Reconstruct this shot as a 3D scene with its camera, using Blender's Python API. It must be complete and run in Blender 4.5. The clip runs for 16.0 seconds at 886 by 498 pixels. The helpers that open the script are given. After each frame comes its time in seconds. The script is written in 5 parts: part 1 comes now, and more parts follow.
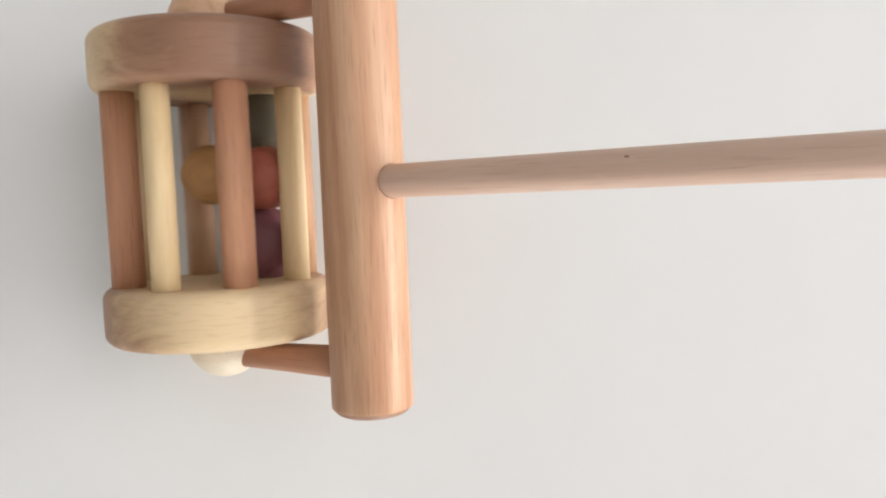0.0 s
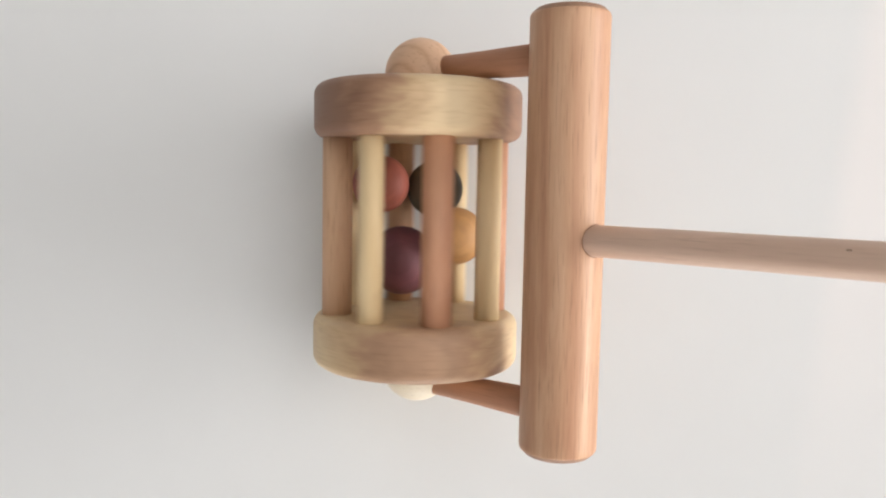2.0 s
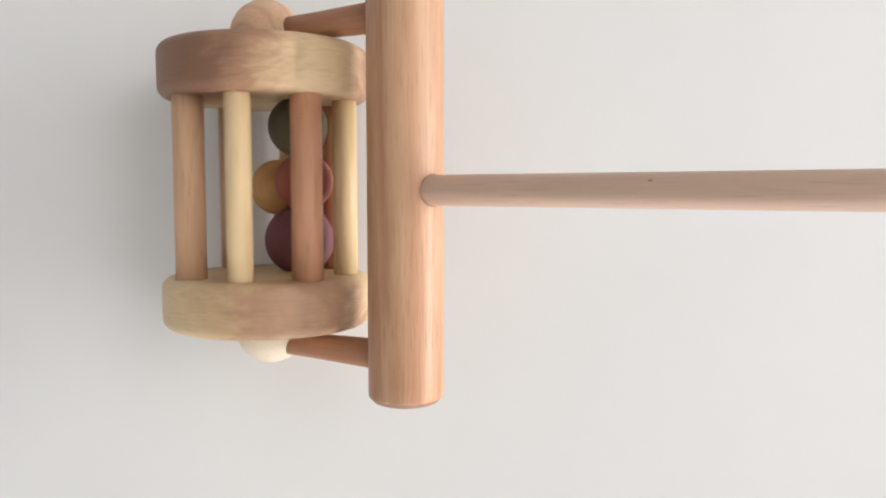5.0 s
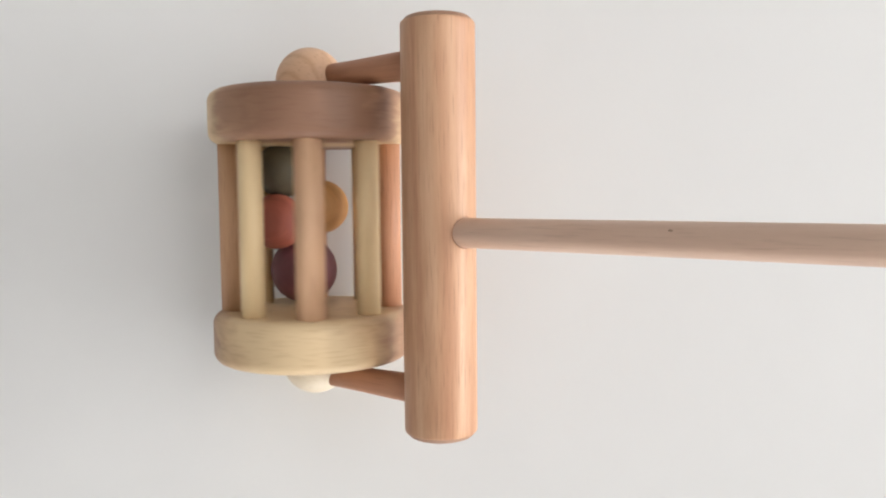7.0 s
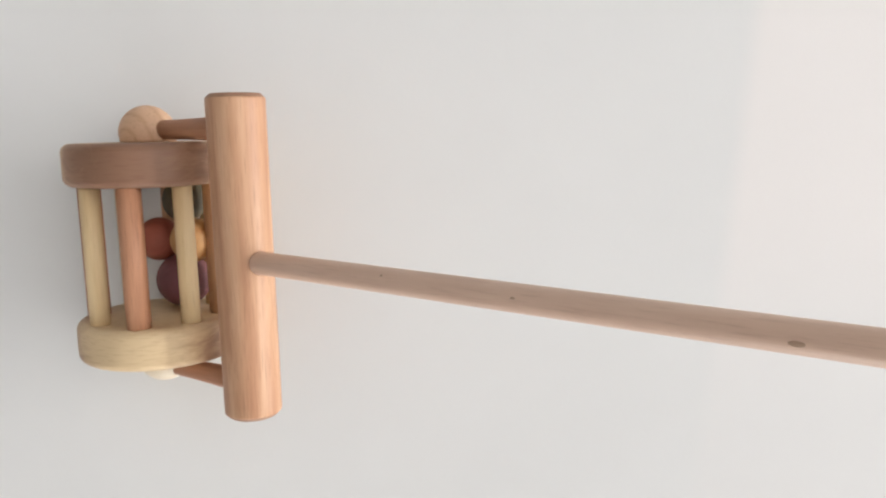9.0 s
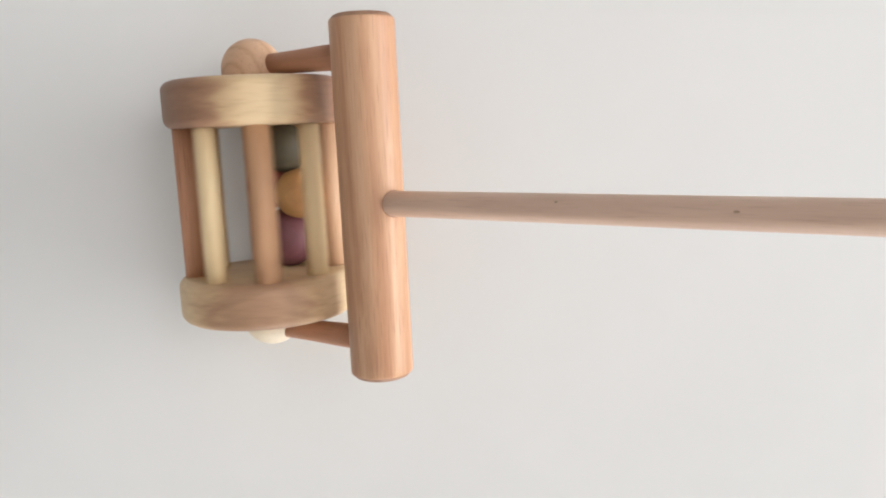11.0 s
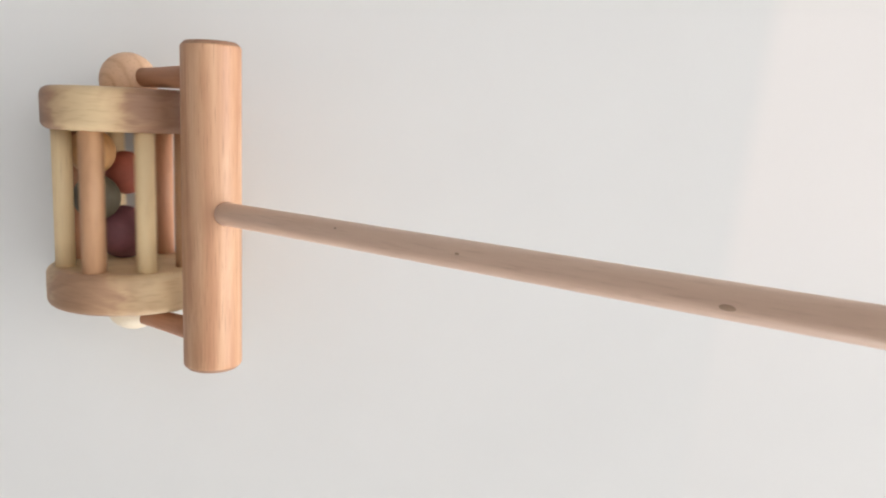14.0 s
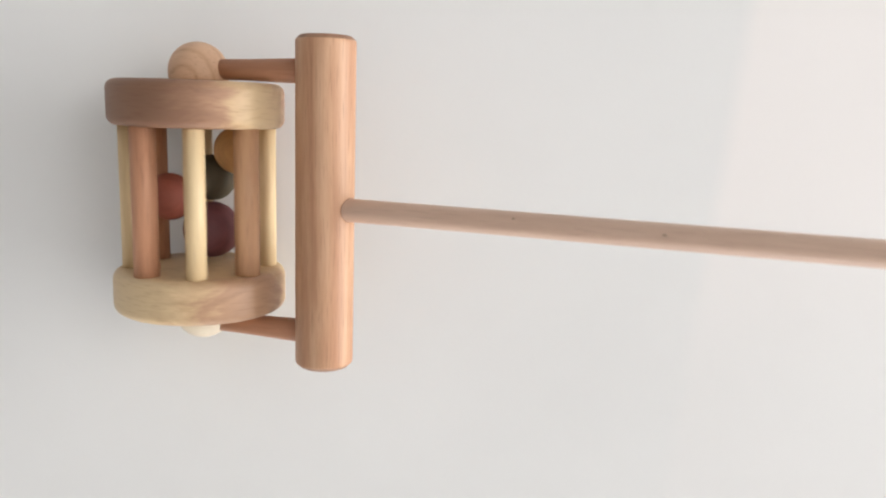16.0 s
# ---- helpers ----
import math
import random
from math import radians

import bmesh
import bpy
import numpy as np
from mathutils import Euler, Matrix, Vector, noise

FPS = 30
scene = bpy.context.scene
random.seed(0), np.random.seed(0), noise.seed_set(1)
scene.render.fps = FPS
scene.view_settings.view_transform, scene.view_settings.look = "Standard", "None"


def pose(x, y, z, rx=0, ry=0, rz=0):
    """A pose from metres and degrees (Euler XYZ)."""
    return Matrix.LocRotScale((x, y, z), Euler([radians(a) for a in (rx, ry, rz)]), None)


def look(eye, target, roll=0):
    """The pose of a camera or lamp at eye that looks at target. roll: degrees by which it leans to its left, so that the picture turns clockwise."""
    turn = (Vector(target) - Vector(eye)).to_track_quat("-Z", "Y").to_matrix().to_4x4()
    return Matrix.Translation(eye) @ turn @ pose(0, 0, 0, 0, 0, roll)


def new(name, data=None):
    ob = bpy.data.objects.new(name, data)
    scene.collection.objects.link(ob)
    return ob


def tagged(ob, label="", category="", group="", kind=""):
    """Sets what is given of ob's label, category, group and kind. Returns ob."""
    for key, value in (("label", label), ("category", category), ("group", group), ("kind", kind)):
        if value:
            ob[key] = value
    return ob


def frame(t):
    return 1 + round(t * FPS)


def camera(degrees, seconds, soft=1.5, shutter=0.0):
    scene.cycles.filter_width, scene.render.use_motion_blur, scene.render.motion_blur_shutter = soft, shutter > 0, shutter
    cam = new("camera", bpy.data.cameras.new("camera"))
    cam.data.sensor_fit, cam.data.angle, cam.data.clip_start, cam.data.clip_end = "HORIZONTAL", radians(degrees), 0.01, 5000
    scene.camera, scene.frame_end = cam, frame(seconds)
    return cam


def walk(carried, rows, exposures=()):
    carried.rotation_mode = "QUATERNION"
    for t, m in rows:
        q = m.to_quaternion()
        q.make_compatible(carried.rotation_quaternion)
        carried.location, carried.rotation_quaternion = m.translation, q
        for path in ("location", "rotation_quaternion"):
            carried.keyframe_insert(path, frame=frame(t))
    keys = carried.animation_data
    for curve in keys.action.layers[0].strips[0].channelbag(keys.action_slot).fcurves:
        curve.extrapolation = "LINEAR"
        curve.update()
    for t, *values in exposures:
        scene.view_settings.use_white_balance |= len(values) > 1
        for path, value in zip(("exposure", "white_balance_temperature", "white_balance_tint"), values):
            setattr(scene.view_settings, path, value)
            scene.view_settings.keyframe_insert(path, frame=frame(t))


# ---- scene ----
cam = camera(59.96, 16.0, soft=2.0, shutter=0.5)

# the camera, carried above the toy: seconds, place in metres, turn in degrees
CAMERA_PATH = [
    (0, 0.0669, -0.0071, 0.3603, -3.7941, -1.9455, -2.2657),
    (0.1, 0.0569, -0.0062, 0.364, -3.6738, -1.9606, -2.2905),
    (0.2, 0.0532, -0.0052, 0.3681, -3.5405, -1.9774, -2.308),
    (0.3, 0.0591, -0.0042, 0.3721, -3.4137, -1.9932, -2.3292),
    (0.4, 0.0722, -0.0032, 0.375, -3.3129, -2.0053, -2.3654),
    (0.5, 0.0878, -0.0023, 0.3761, -3.2578, -2.0109, -2.4274),
    (0.6, 0.1041, -0.0012, 0.3768, -3.2796, -1.9868, -2.5572),
    (0.7, 0.1222, -0.0002, 0.3783, -3.3715, -1.9195, -2.7547),
    (0.8, 0.1434, 0.0008, 0.3803, -3.4962, -1.8216, -2.9677),
    (0.9, 0.1663, 0.0017, 0.3819, -3.6165, -1.7052, -3.1441),
    (1, 0.1892, 0.0022, 0.3828, -3.6954, -1.582, -3.2311),
    (1.1, 0.2066, 0.0024, 0.3828, -3.7744, -1.445, -3.151),
    (1.2, 0.2204, 0.0026, 0.3823, -3.9045, -1.2781, -2.9006),
    (1.3, 0.2348, 0.0027, 0.3816, -4.0638, -1.0797, -2.5381),
    (1.4, 0.25, 0.0029, 0.3808, -4.2299, -0.8483, -2.1216),
    (1.5, 0.2678, 0.0031, 0.3803, -4.3808, -0.5834, -1.7089),
    (1.6, 0.2858, 0.0049, 0.3801, -4.5043, -0.1637, -1.2669),
    (1.7, 0.3015, 0.0085, 0.3801, -4.6102, 0.4315, -0.7449),
    (1.8, 0.3164, 0.013, 0.38, -4.708, 1.0516, -0.1714),
    (1.9, 0.332, 0.0171, 0.38, -4.8055, 1.5458, 0.4268),
    (2, 0.3499, 0.0195, 0.38, -4.9087, 1.7634, 1.0254),
    (2.1, 0.3709, 0.0208, 0.3816, -5.0205, 1.7068, 1.6971),
    (2.2, 0.3939, 0.0218, 0.3856, -5.1337, 1.5317, 2.4562),
    (2.3, 0.4172, 0.0226, 0.3906, -5.2393, 1.3158, 3.1909),
    (2.4, 0.4364, 0.0233, 0.3951, -5.3305, 1.1357, 3.7873),
    (2.5, 0.4493, 0.0237, 0.3979, -5.4022, 1.0673, 4.1299),
    (2.6, 0.4551, 0.024, 0.3984, -5.5334, 1.1495, 4.2627),
    (2.7, 0.4586, 0.0242, 0.3975, -5.7724, 1.3275, 4.3173),
    (2.8, 0.4601, 0.0244, 0.396, -6.0677, 1.5365, 4.3097),
    (2.9, 0.4554, 0.0245, 0.3945, -6.3681, 1.7116, 4.2581),
    (3, 0.4415, 0.0246, 0.3939, -6.6228, 1.788, 4.1827),
    (3.1, 0.4264, 0.0243, 0.3938, -6.8325, 1.6874, 3.977),
    (3.2, 0.4103, 0.0234, 0.3936, -7.0159, 1.4221, 3.5867),
    (3.3, 0.3905, 0.0221, 0.3933, -7.1489, 1.0643, 3.1101),
    (3.4, 0.3699, 0.0205, 0.3931, -7.2063, 0.6869, 2.6441),
    (3.5, 0.3491, 0.0188, 0.3928, -7.1621, 0.3628, 2.2847),
    (3.6, 0.326, 0.0153, 0.3926, -7.026, 0.0701, 2.0319),
    (3.7, 0.3041, 0.0096, 0.3921, -6.8371, -0.2389, 1.8108),
    (3.8, 0.2884, 0.0035, 0.3917, -6.6128, -0.531, 1.606),
    (3.9, 0.2704, -0.0013, 0.3914, -6.3701, -0.7726, 1.4035),
    (4, 0.2493, -0.0034, 0.3912, -6.1264, -0.9304, 1.1902),
    (4.1, 0.2316, -0.0033, 0.3901, -5.8263, -1.0327, 0.9533),
    (4.2, 0.2159, -0.0031, 0.3879, -5.4522, -1.1246, 0.7069),
    (4.3, 0.2006, -0.0029, 0.3852, -5.0783, -1.1984, 0.48),
    (4.4, 0.1894, -0.0026, 0.3831, -4.7787, -1.2479, 0.3023),
    (4.5, 0.1803, -0.0023, 0.3824, -4.6277, -1.2673, 0.2037),
    (4.6, 0.1707, -0.002, 0.3828, -4.577, -1.2632, 0.1552),
    (4.7, 0.1616, -0.0016, 0.3832, -4.529, -1.2465, 0.108),
    (4.8, 0.1523, -0.0013, 0.3836, -4.4836, -1.2178, 0.0621),
    (4.9, 0.1424, -0.001, 0.3841, -4.4407, -1.1781, 0.0175),
    (5, 0.1319, -0.0006, 0.3845, -4.4003, -1.128, -0.0256),
    (5.1, 0.121, -0.0002, 0.3851, -4.3624, -1.0683, -0.0673),
    (5.2, 0.11, 0.0002, 0.3856, -4.3269, -0.9998, -0.1074),
    (5.3, 0.0978, 0.0006, 0.3861, -4.2936, -0.9232, -0.146),
    (5.4, 0.0845, 0.0011, 0.3867, -4.2627, -0.8394, -0.183),
    (5.5, 0.071, 0.0016, 0.3873, -4.234, -0.749, -0.2184),
    (5.6, 0.0586, 0.0021, 0.3879, -4.2074, -0.6529, -0.2521),
    (5.7, 0.0484, 0.0027, 0.3885, -4.183, -0.5518, -0.2842),
    (5.8, 0.0415, 0.0033, 0.3892, -4.1606, -0.4465, -0.3145),
    (5.9, 0.0376, 0.0039, 0.3898, -4.1402, -0.3377, -0.3432),
    (6, 0.0353, 0.0046, 0.3904, -4.1218, -0.2262, -0.3702),
    (6.1, 0.0344, 0.0053, 0.3911, -4.1053, -0.1128, -0.3954),
    (6.2, 0.0349, 0.0061, 0.3918, -4.0907, 0.0017, -0.4188),
    (6.3, 0.0366, 0.0069, 0.3924, -4.0778, 0.1167, -0.4405),
    (6.4, 0.0393, 0.0077, 0.3931, -4.0667, 0.2312, -0.4604),
    (6.5, 0.0461, 0.0086, 0.3937, -4.0573, 0.3447, -0.4786),
    (6.6, 0.0583, 0.0096, 0.3944, -4.0495, 0.4562, -0.4949),
    (6.7, 0.0732, 0.0107, 0.395, -4.0433, 0.5651, -0.5095),
    (6.8, 0.088, 0.0117, 0.3957, -4.0387, 0.6706, -0.5222),
    (6.9, 0.1015, 0.0129, 0.3963, -4.0355, 0.7719, -0.5331),
    (7, 0.1161, 0.0141, 0.3969, -4.0337, 0.8682, -0.5422),
    (7.1, 0.1343, 0.0163, 0.3975, -4.0712, 0.9806, -0.5257),
    (7.2, 0.1529, 0.0199, 0.3981, -4.1715, 1.1132, -0.4734),
    (7.3, 0.1692, 0.0238, 0.3987, -4.3131, 1.2406, -0.4056),
    (7.4, 0.1858, 0.0271, 0.3993, -4.4745, 1.3369, -0.3417),
    (7.5, 0.2032, 0.0288, 0.3999, -4.6343, 1.3761, -0.3008),
    (7.6, 0.2217, 0.0293, 0.4005, -4.8124, 1.3679, -0.2921),
    (7.7, 0.239, 0.0296, 0.4011, -5.0342, 1.3411, -0.3062),
    (7.8, 0.2528, 0.0298, 0.402, -5.2866, 1.2986, -0.3339),
    (7.9, 0.2659, 0.0301, 0.4035, -5.5561, 1.243, -0.3656),
    (8, 0.2797, 0.0306, 0.4058, -5.8297, 1.1772, -0.3923),
    (8.1, 0.2881, 0.0323, 0.4105, -6.119, 0.9985, -0.3905),
    (8.2, 0.2978, 0.0356, 0.4181, -6.4358, 0.671, -0.3592),
    (8.3, 0.31, 0.0399, 0.427, -6.7665, 0.2978, -0.3256),
    (8.4, 0.3224, 0.0443, 0.4358, -7.0972, -0.0183, -0.3199),
    (8.5, 0.3306, 0.0483, 0.4435, -7.4136, -0.1753, -0.3759),
    (8.6, 0.3354, 0.0523, 0.4511, -7.7403, -0.2171, -0.5053),
    (8.7, 0.3406, 0.0567, 0.4595, -8.0899, -0.2546, -0.6744),
    (8.8, 0.3456, 0.0609, 0.4678, -8.429, -0.2856, -0.851),
    (8.9, 0.3483, 0.064, 0.4748, -8.724, -0.3075, -1.0029),
    (9, 0.3477, 0.0652, 0.4794, -8.9417, -0.3175, -1.0981),
    (9.1, 0.3416, 0.0647, 0.4813, -9.1378, -0.275, -1.0723),
    (9.2, 0.3308, 0.0633, 0.4813, -9.3625, -0.1688, -0.9301),
    (9.3, 0.3214, 0.0614, 0.4799, -9.5745, -0.0402, -0.7426),
    (9.4, 0.32, 0.0594, 0.4776, -9.7322, 0.0684, -0.5797),
    (9.5, 0.3296, 0.0577, 0.4751, -9.794, 0.1142, -0.51),
    (9.6, 0.3331, 0.0563, 0.4727, -9.7891, 0.1093, -0.5229),
    (9.7, 0.3356, 0.0547, 0.4704, -9.7746, 0.095, -0.5605),
    (9.8, 0.3414, 0.053, 0.4681, -9.7511, 0.0721, -0.6213),
    (9.9, 0.3493, 0.0513, 0.4658, -9.719, 0.0414, -0.7039),
    (10, 0.3567, 0.0496, 0.4636, -9.6789, 0.0037, -0.8068),
    (10.1, 0.3606, 0.0478, 0.4614, -9.6313, -0.0402, -0.9286),
    (10.2, 0.3597, 0.046, 0.4592, -9.5767, -0.0895, -1.0677),
    (10.3, 0.3553, 0.0442, 0.4571, -9.5155, -0.1433, -1.2228),
    (10.4, 0.3484, 0.0424, 0.4551, -9.4483, -0.2009, -1.3924),
    (10.5, 0.34, 0.0406, 0.453, -9.3757, -0.2615, -1.575),
    (10.6, 0.331, 0.0389, 0.4511, -9.2979, -0.3241, -1.7691),
    (10.7, 0.319, 0.0371, 0.4492, -9.2157, -0.3882, -1.9733),
    (10.8, 0.3017, 0.0355, 0.4473, -9.1295, -0.4528, -2.1861),
    (10.9, 0.2806, 0.0339, 0.4455, -9.0398, -0.5172, -2.406),
    (11, 0.2573, 0.0323, 0.4437, -8.9472, -0.5805, -2.6315),
    (11.1, 0.2331, 0.0309, 0.442, -8.8521, -0.6421, -2.8611),
    (11.2, 0.205, 0.0295, 0.4403, -8.755, -0.7012, -3.0932),
    (11.3, 0.1723, 0.0283, 0.4387, -8.6565, -0.7571, -3.3265),
    (11.4, 0.1394, 0.0272, 0.4372, -8.5571, -0.8089, -3.5592),
    (11.5, 0.111, 0.0262, 0.4357, -8.4573, -0.856, -3.7899),
    (11.6, 0.0857, 0.0254, 0.4343, -8.3576, -0.8978, -4.017),
    (11.7, 0.0624, 0.0248, 0.4329, -8.2586, -0.9334, -4.239),
    (11.8, 0.0461, 0.0243, 0.4316, -8.1608, -0.9623, -4.4543),
    (11.9, 0.0367, 0.024, 0.4303, -8.0647, -0.9837, -4.6613),
    (12, 0.0297, 0.0239, 0.4292, -7.9709, -0.997, -4.8585),
    (12.1, 0.0222, 0.0242, 0.4284, -7.8279, -0.9415, -5.0879),
    (12.2, 0.0151, 0.0252, 0.4284, -7.6153, -0.7855, -5.3564),
    (12.3, 0.0118, 0.0265, 0.4289, -7.3801, -0.5722, -5.61),
    (12.4, 0.0153, 0.0277, 0.4296, -7.1695, -0.3459, -5.7962),
    (12.5, 0.0306, 0.0287, 0.4304, -7.0308, -0.152, -5.8646),
    (12.6, 0.0384, 0.0294, 0.4312, -6.9824, 0.0313, -5.7829),
    (12.7, 0.0512, 0.0302, 0.432, -6.9954, 0.2345, -5.5724),
    (12.8, 0.0714, 0.0308, 0.4327, -7.0464, 0.4255, -5.2633),
    (12.9, 0.0865, 0.0313, 0.4332, -7.1114, 0.5726, -4.8851),
    (13, 0.1, 0.0314, 0.4334, -7.1665, 0.6435, -4.467),
    (13.1, 0.1153, 0.0312, 0.4347, -7.19, 0.6305, -3.8912),
    (13.2, 0.1369, 0.0306, 0.4381, -7.1976, 0.5703, -3.0972),
    (13.3, 0.1652, 0.03, 0.4428, -7.2224, 0.4974, -2.2),
    (13.4, 0.1961, 0.0294, 0.448, -7.2999, 0.4462, -1.3143),
    (13.5, 0.2241, 0.0292, 0.453, -7.4677, 0.4512, -0.556),
    (13.6, 0.2457, 0.0307, 0.4593, -7.7288, 0.5112, 0.1037),
    (13.7, 0.2733, 0.0344, 0.4673, -8.0424, 0.6003, 0.7507),
    (13.8, 0.3046, 0.0392, 0.4748, -8.3823, 0.7142, 1.3543),
    (13.9, 0.3319, 0.0439, 0.4798, -8.7227, 0.8474, 1.8839),
    (14, 0.3526, 0.0474, 0.4802, -9.0379, 0.9934, 2.3091),
    (14.1, 0.3684, 0.0496, 0.4779, -9.3899, 1.361, 2.5858),
    (14.2, 0.381, 0.0515, 0.4763, -9.8174, 2.0333, 2.718),
    (14.3, 0.3935, 0.0531, 0.4751, -10.2586, 2.8145, 2.7546),
    (14.4, 0.3973, 0.0548, 0.474, -10.6509, 3.5097, 2.7558),
    (14.5, 0.3988, 0.0565, 0.4731, -10.9316, 3.9252, 2.7928),
    (14.6, 0.4017, 0.0585, 0.4722, -11.1209, 4.1279, 2.8814),
    (14.7, 0.4044, 0.0608, 0.4714, -11.2829, 4.306, 2.9746),
    (14.8, 0.4067, 0.063, 0.4707, -11.42, 4.4479, 3.0538),
    (14.9, 0.4082, 0.0647, 0.4701, -11.5344, 4.5419, 3.1002),
    (15, 0.4086, 0.0656, 0.4698, -11.6286, 4.5763, 3.0955),
    (15.1, 0.4077, 0.066, 0.4698, -11.7156, 4.5288, 3.0447),
    (15.2, 0.4056, 0.0663, 0.4699, -11.7969, 4.3908, 2.9729),
    (15.3, 0.4024, 0.0666, 0.4701, -11.8576, 4.1716, 2.8908),
    (15.4, 0.3984, 0.0668, 0.4705, -11.8828, 3.8802, 2.8085),
    (15.5, 0.3936, 0.0668, 0.4708, -11.8575, 3.5259, 2.7355),
    (15.6, 0.3832, 0.0656, 0.4686, -11.7135, 2.5231, 2.6619),
    (15.7, 0.3642, 0.0626, 0.464, -11.4408, 0.5558, 2.5544),
    (15.8, 0.34, 0.0586, 0.4611, -11.1105, -1.9619, 2.3914),
    (15.9, 0.3149, 0.0543, 0.4621, -10.7846, -4.6162, 2.1745),
    (16, 0.2929, 0.0505, 0.4667, -10.512, -6.9937, 1.935),
]
EXPOSURES = [(0.0, -3.43), (1.5, -3.47), (2.0, -3.54), (3.0, -3.67), (3.5, -3.56), (4.0, -3.48), (4.5, -3.44), (8.0, -3.49), (9.0, -3.6), (9.5, -3.54), (12.0, -3.5), (12.5, -3.41), (13.5, -3.41), (14.0, -3.57), (16.0, -3.57)]

walk(cam, [(r[0], pose(*r[1:])) for r in CAMERA_PATH], exposures=EXPOSURES)

# ---- daylight ----
ROOM_X0, ROOM_X1, ROOM_Y0, ROOM_Y1, ROOM_H = -1.5, 6.5, -3.4, 2.6, 2.6
WIN_Y0, WIN_Y1, WIN_Z0, WIN_Z1 = -2.9, 2.4, 0.30, 2.42      # wide glazing in the east wall
DIVIDER_Z = (1.75, 1.98)      # unseen bar added across it, between the lower and the upper lamp
WIN_X0, WIN_X1, WIN_S0, WIN_S1 = -0.3, 1.9, 0.12, 0.62          # unseen low opening in the south wall, added for side light
FILL_X0, FILL_X1, FILL_Y0, FILL_Y1 = 1.2, 2.6, 0.2, 1.8          # unseen ceiling opening, added for an overhead fill lamp

world = bpy.data.worlds.new("daylight")
scene.world = world
world.use_nodes = True
wn = world.node_tree
sky = wn.nodes.new("ShaderNodeTexSky")
sky.sky_type, sky.sun_disc = "NISHITA", False
sky.sun_elevation, sky.sun_rotation = radians(38), radians(115)
wn.nodes["Background"].inputs["Strength"].default_value = 0.05
wn.links.new(sky.outputs[0], wn.nodes["Background"].inputs["Color"])

sun_data = bpy.data.lights.new("sun", "SUN")
sun_data.energy, sun_data.angle, sun_data.color = 0.5, radians(12), (1.0, 0.97, 0.93)
sun = new("sun", sun_data)
sun.matrix_world = look((-3, -8, 7), (0, 0, 0))


def area_lamp(name, eye, target, width, height, watts):
    data = bpy.data.lights.new(name, "AREA")
    data.shape, data.size, data.size_y = "RECTANGLE", width, height
    data.energy, data.color = watts, (1.0, 0.985, 0.985)
    new(name, data).matrix_world = look(eye, target)


WY = (WIN_Y0 + WIN_Y1) / 2
SW, SZ = (WIN_X0 + WIN_X1) / 2, (WIN_S0 + WIN_S1) / 2
SX, SY = (FILL_X0 + FILL_X1) / 2, (FILL_Y0 + FILL_Y1) / 2
# east light split into two lamps: high for bar shadow, low for right edges
for name, z0, z1, watts in (("east_upper_light", DIVIDER_Z[1], WIN_Z1, 2500.0), ("east_lower_light", WIN_Z0, DIVIDER_Z[0], 2500.0)):
    area_lamp(name, (ROOM_X1 + 0.05, WY, (z0 + z1) / 2), (0, WY, (z0 + z1) / 2), WIN_Y1 - WIN_Y0, z1 - z0, watts)
# added low lamp: brightens the toy's -y sides, hardly the floor
area_lamp("south_fill", (SW, ROOM_Y0 - 0.05, SZ), (SW, 0, SZ), WIN_X1 - WIN_X0, WIN_S1 - WIN_S0, 900.0)
# fill from above, added to lift the floor and upper sides
area_lamp("overhead_fill", (SX, SY, ROOM_H + 0.05), (SX, SY + 0.001, 0), FILL_X1 - FILL_X0, FILL_Y1 - FILL_Y0, 290.0)


# ---- materials ----
def material(name, roughness=0.6, metallic=0.0):
    m = bpy.data.materials.new(name)
    m.use_nodes = True
    b = m.node_tree.nodes["Principled BSDF"]
    b.inputs["Roughness"].default_value, b.inputs["Metallic"].default_value = roughness, metallic
    return m, m.node_tree, b


def node(tree, kind, **inputs):
    n = tree.nodes.new(kind)
    for key, value in inputs.items():
        n.inputs[key].default_value = value
    return n


def ramp(tree, source, stops):
    n = tree.nodes.new("ShaderNodeValToRGB")
    e = n.color_ramp.elements
    while len(e) < len(stops):
        e.new(0.5)
    for el, (p, c) in zip(e, stops):
        el.position, el.color = p, (*c, 1)
    tree.links.new(source, n.inputs["Fac"])
    return n.outputs["Color"]


def mix(tree, kind, fac, a, b):
    n = tree.nodes.new("ShaderNodeMix")
    n.data_type, n.blend_type = "RGBA", kind
    for key, value in ((0, fac), (6, a), (7, b)):
        if isinstance(value, (int, float)):
            n.inputs[key].default_value = value
        elif isinstance(value, tuple):
            n.inputs[key].default_value = (*value, 1)
        else:
            tree.links.new(value, n.inputs[key])
    return n.outputs[2]


def coords(tree, stretch, turn=(0, 0, 0)):
    """Object coordinates, stretched along the grain and shifted for each piece."""
    tc = tree.nodes.new("ShaderNodeTexCoord")
    info = tree.nodes.new("ShaderNodeObjectInfo")
    shift = tree.nodes.new("ShaderNodeVectorMath")
    shift.operation = "MULTIPLY_ADD"
    tree.links.new(info.outputs["Random"], shift.inputs[0])
    shift.inputs[1].default_value = (3.1, 4.7, 2.3)
    tree.links.new(tc.outputs["Object"], shift.inputs[2])
    mp = tree.nodes.new("ShaderNodeMapping")
    mp.inputs["Scale"].default_value = stretch
    mp.inputs["Rotation"].default_value = turn
    tree.links.new(shift.outputs[0], mp.inputs["Vector"])
    return mp.outputs[0], tc.outputs["Object"]


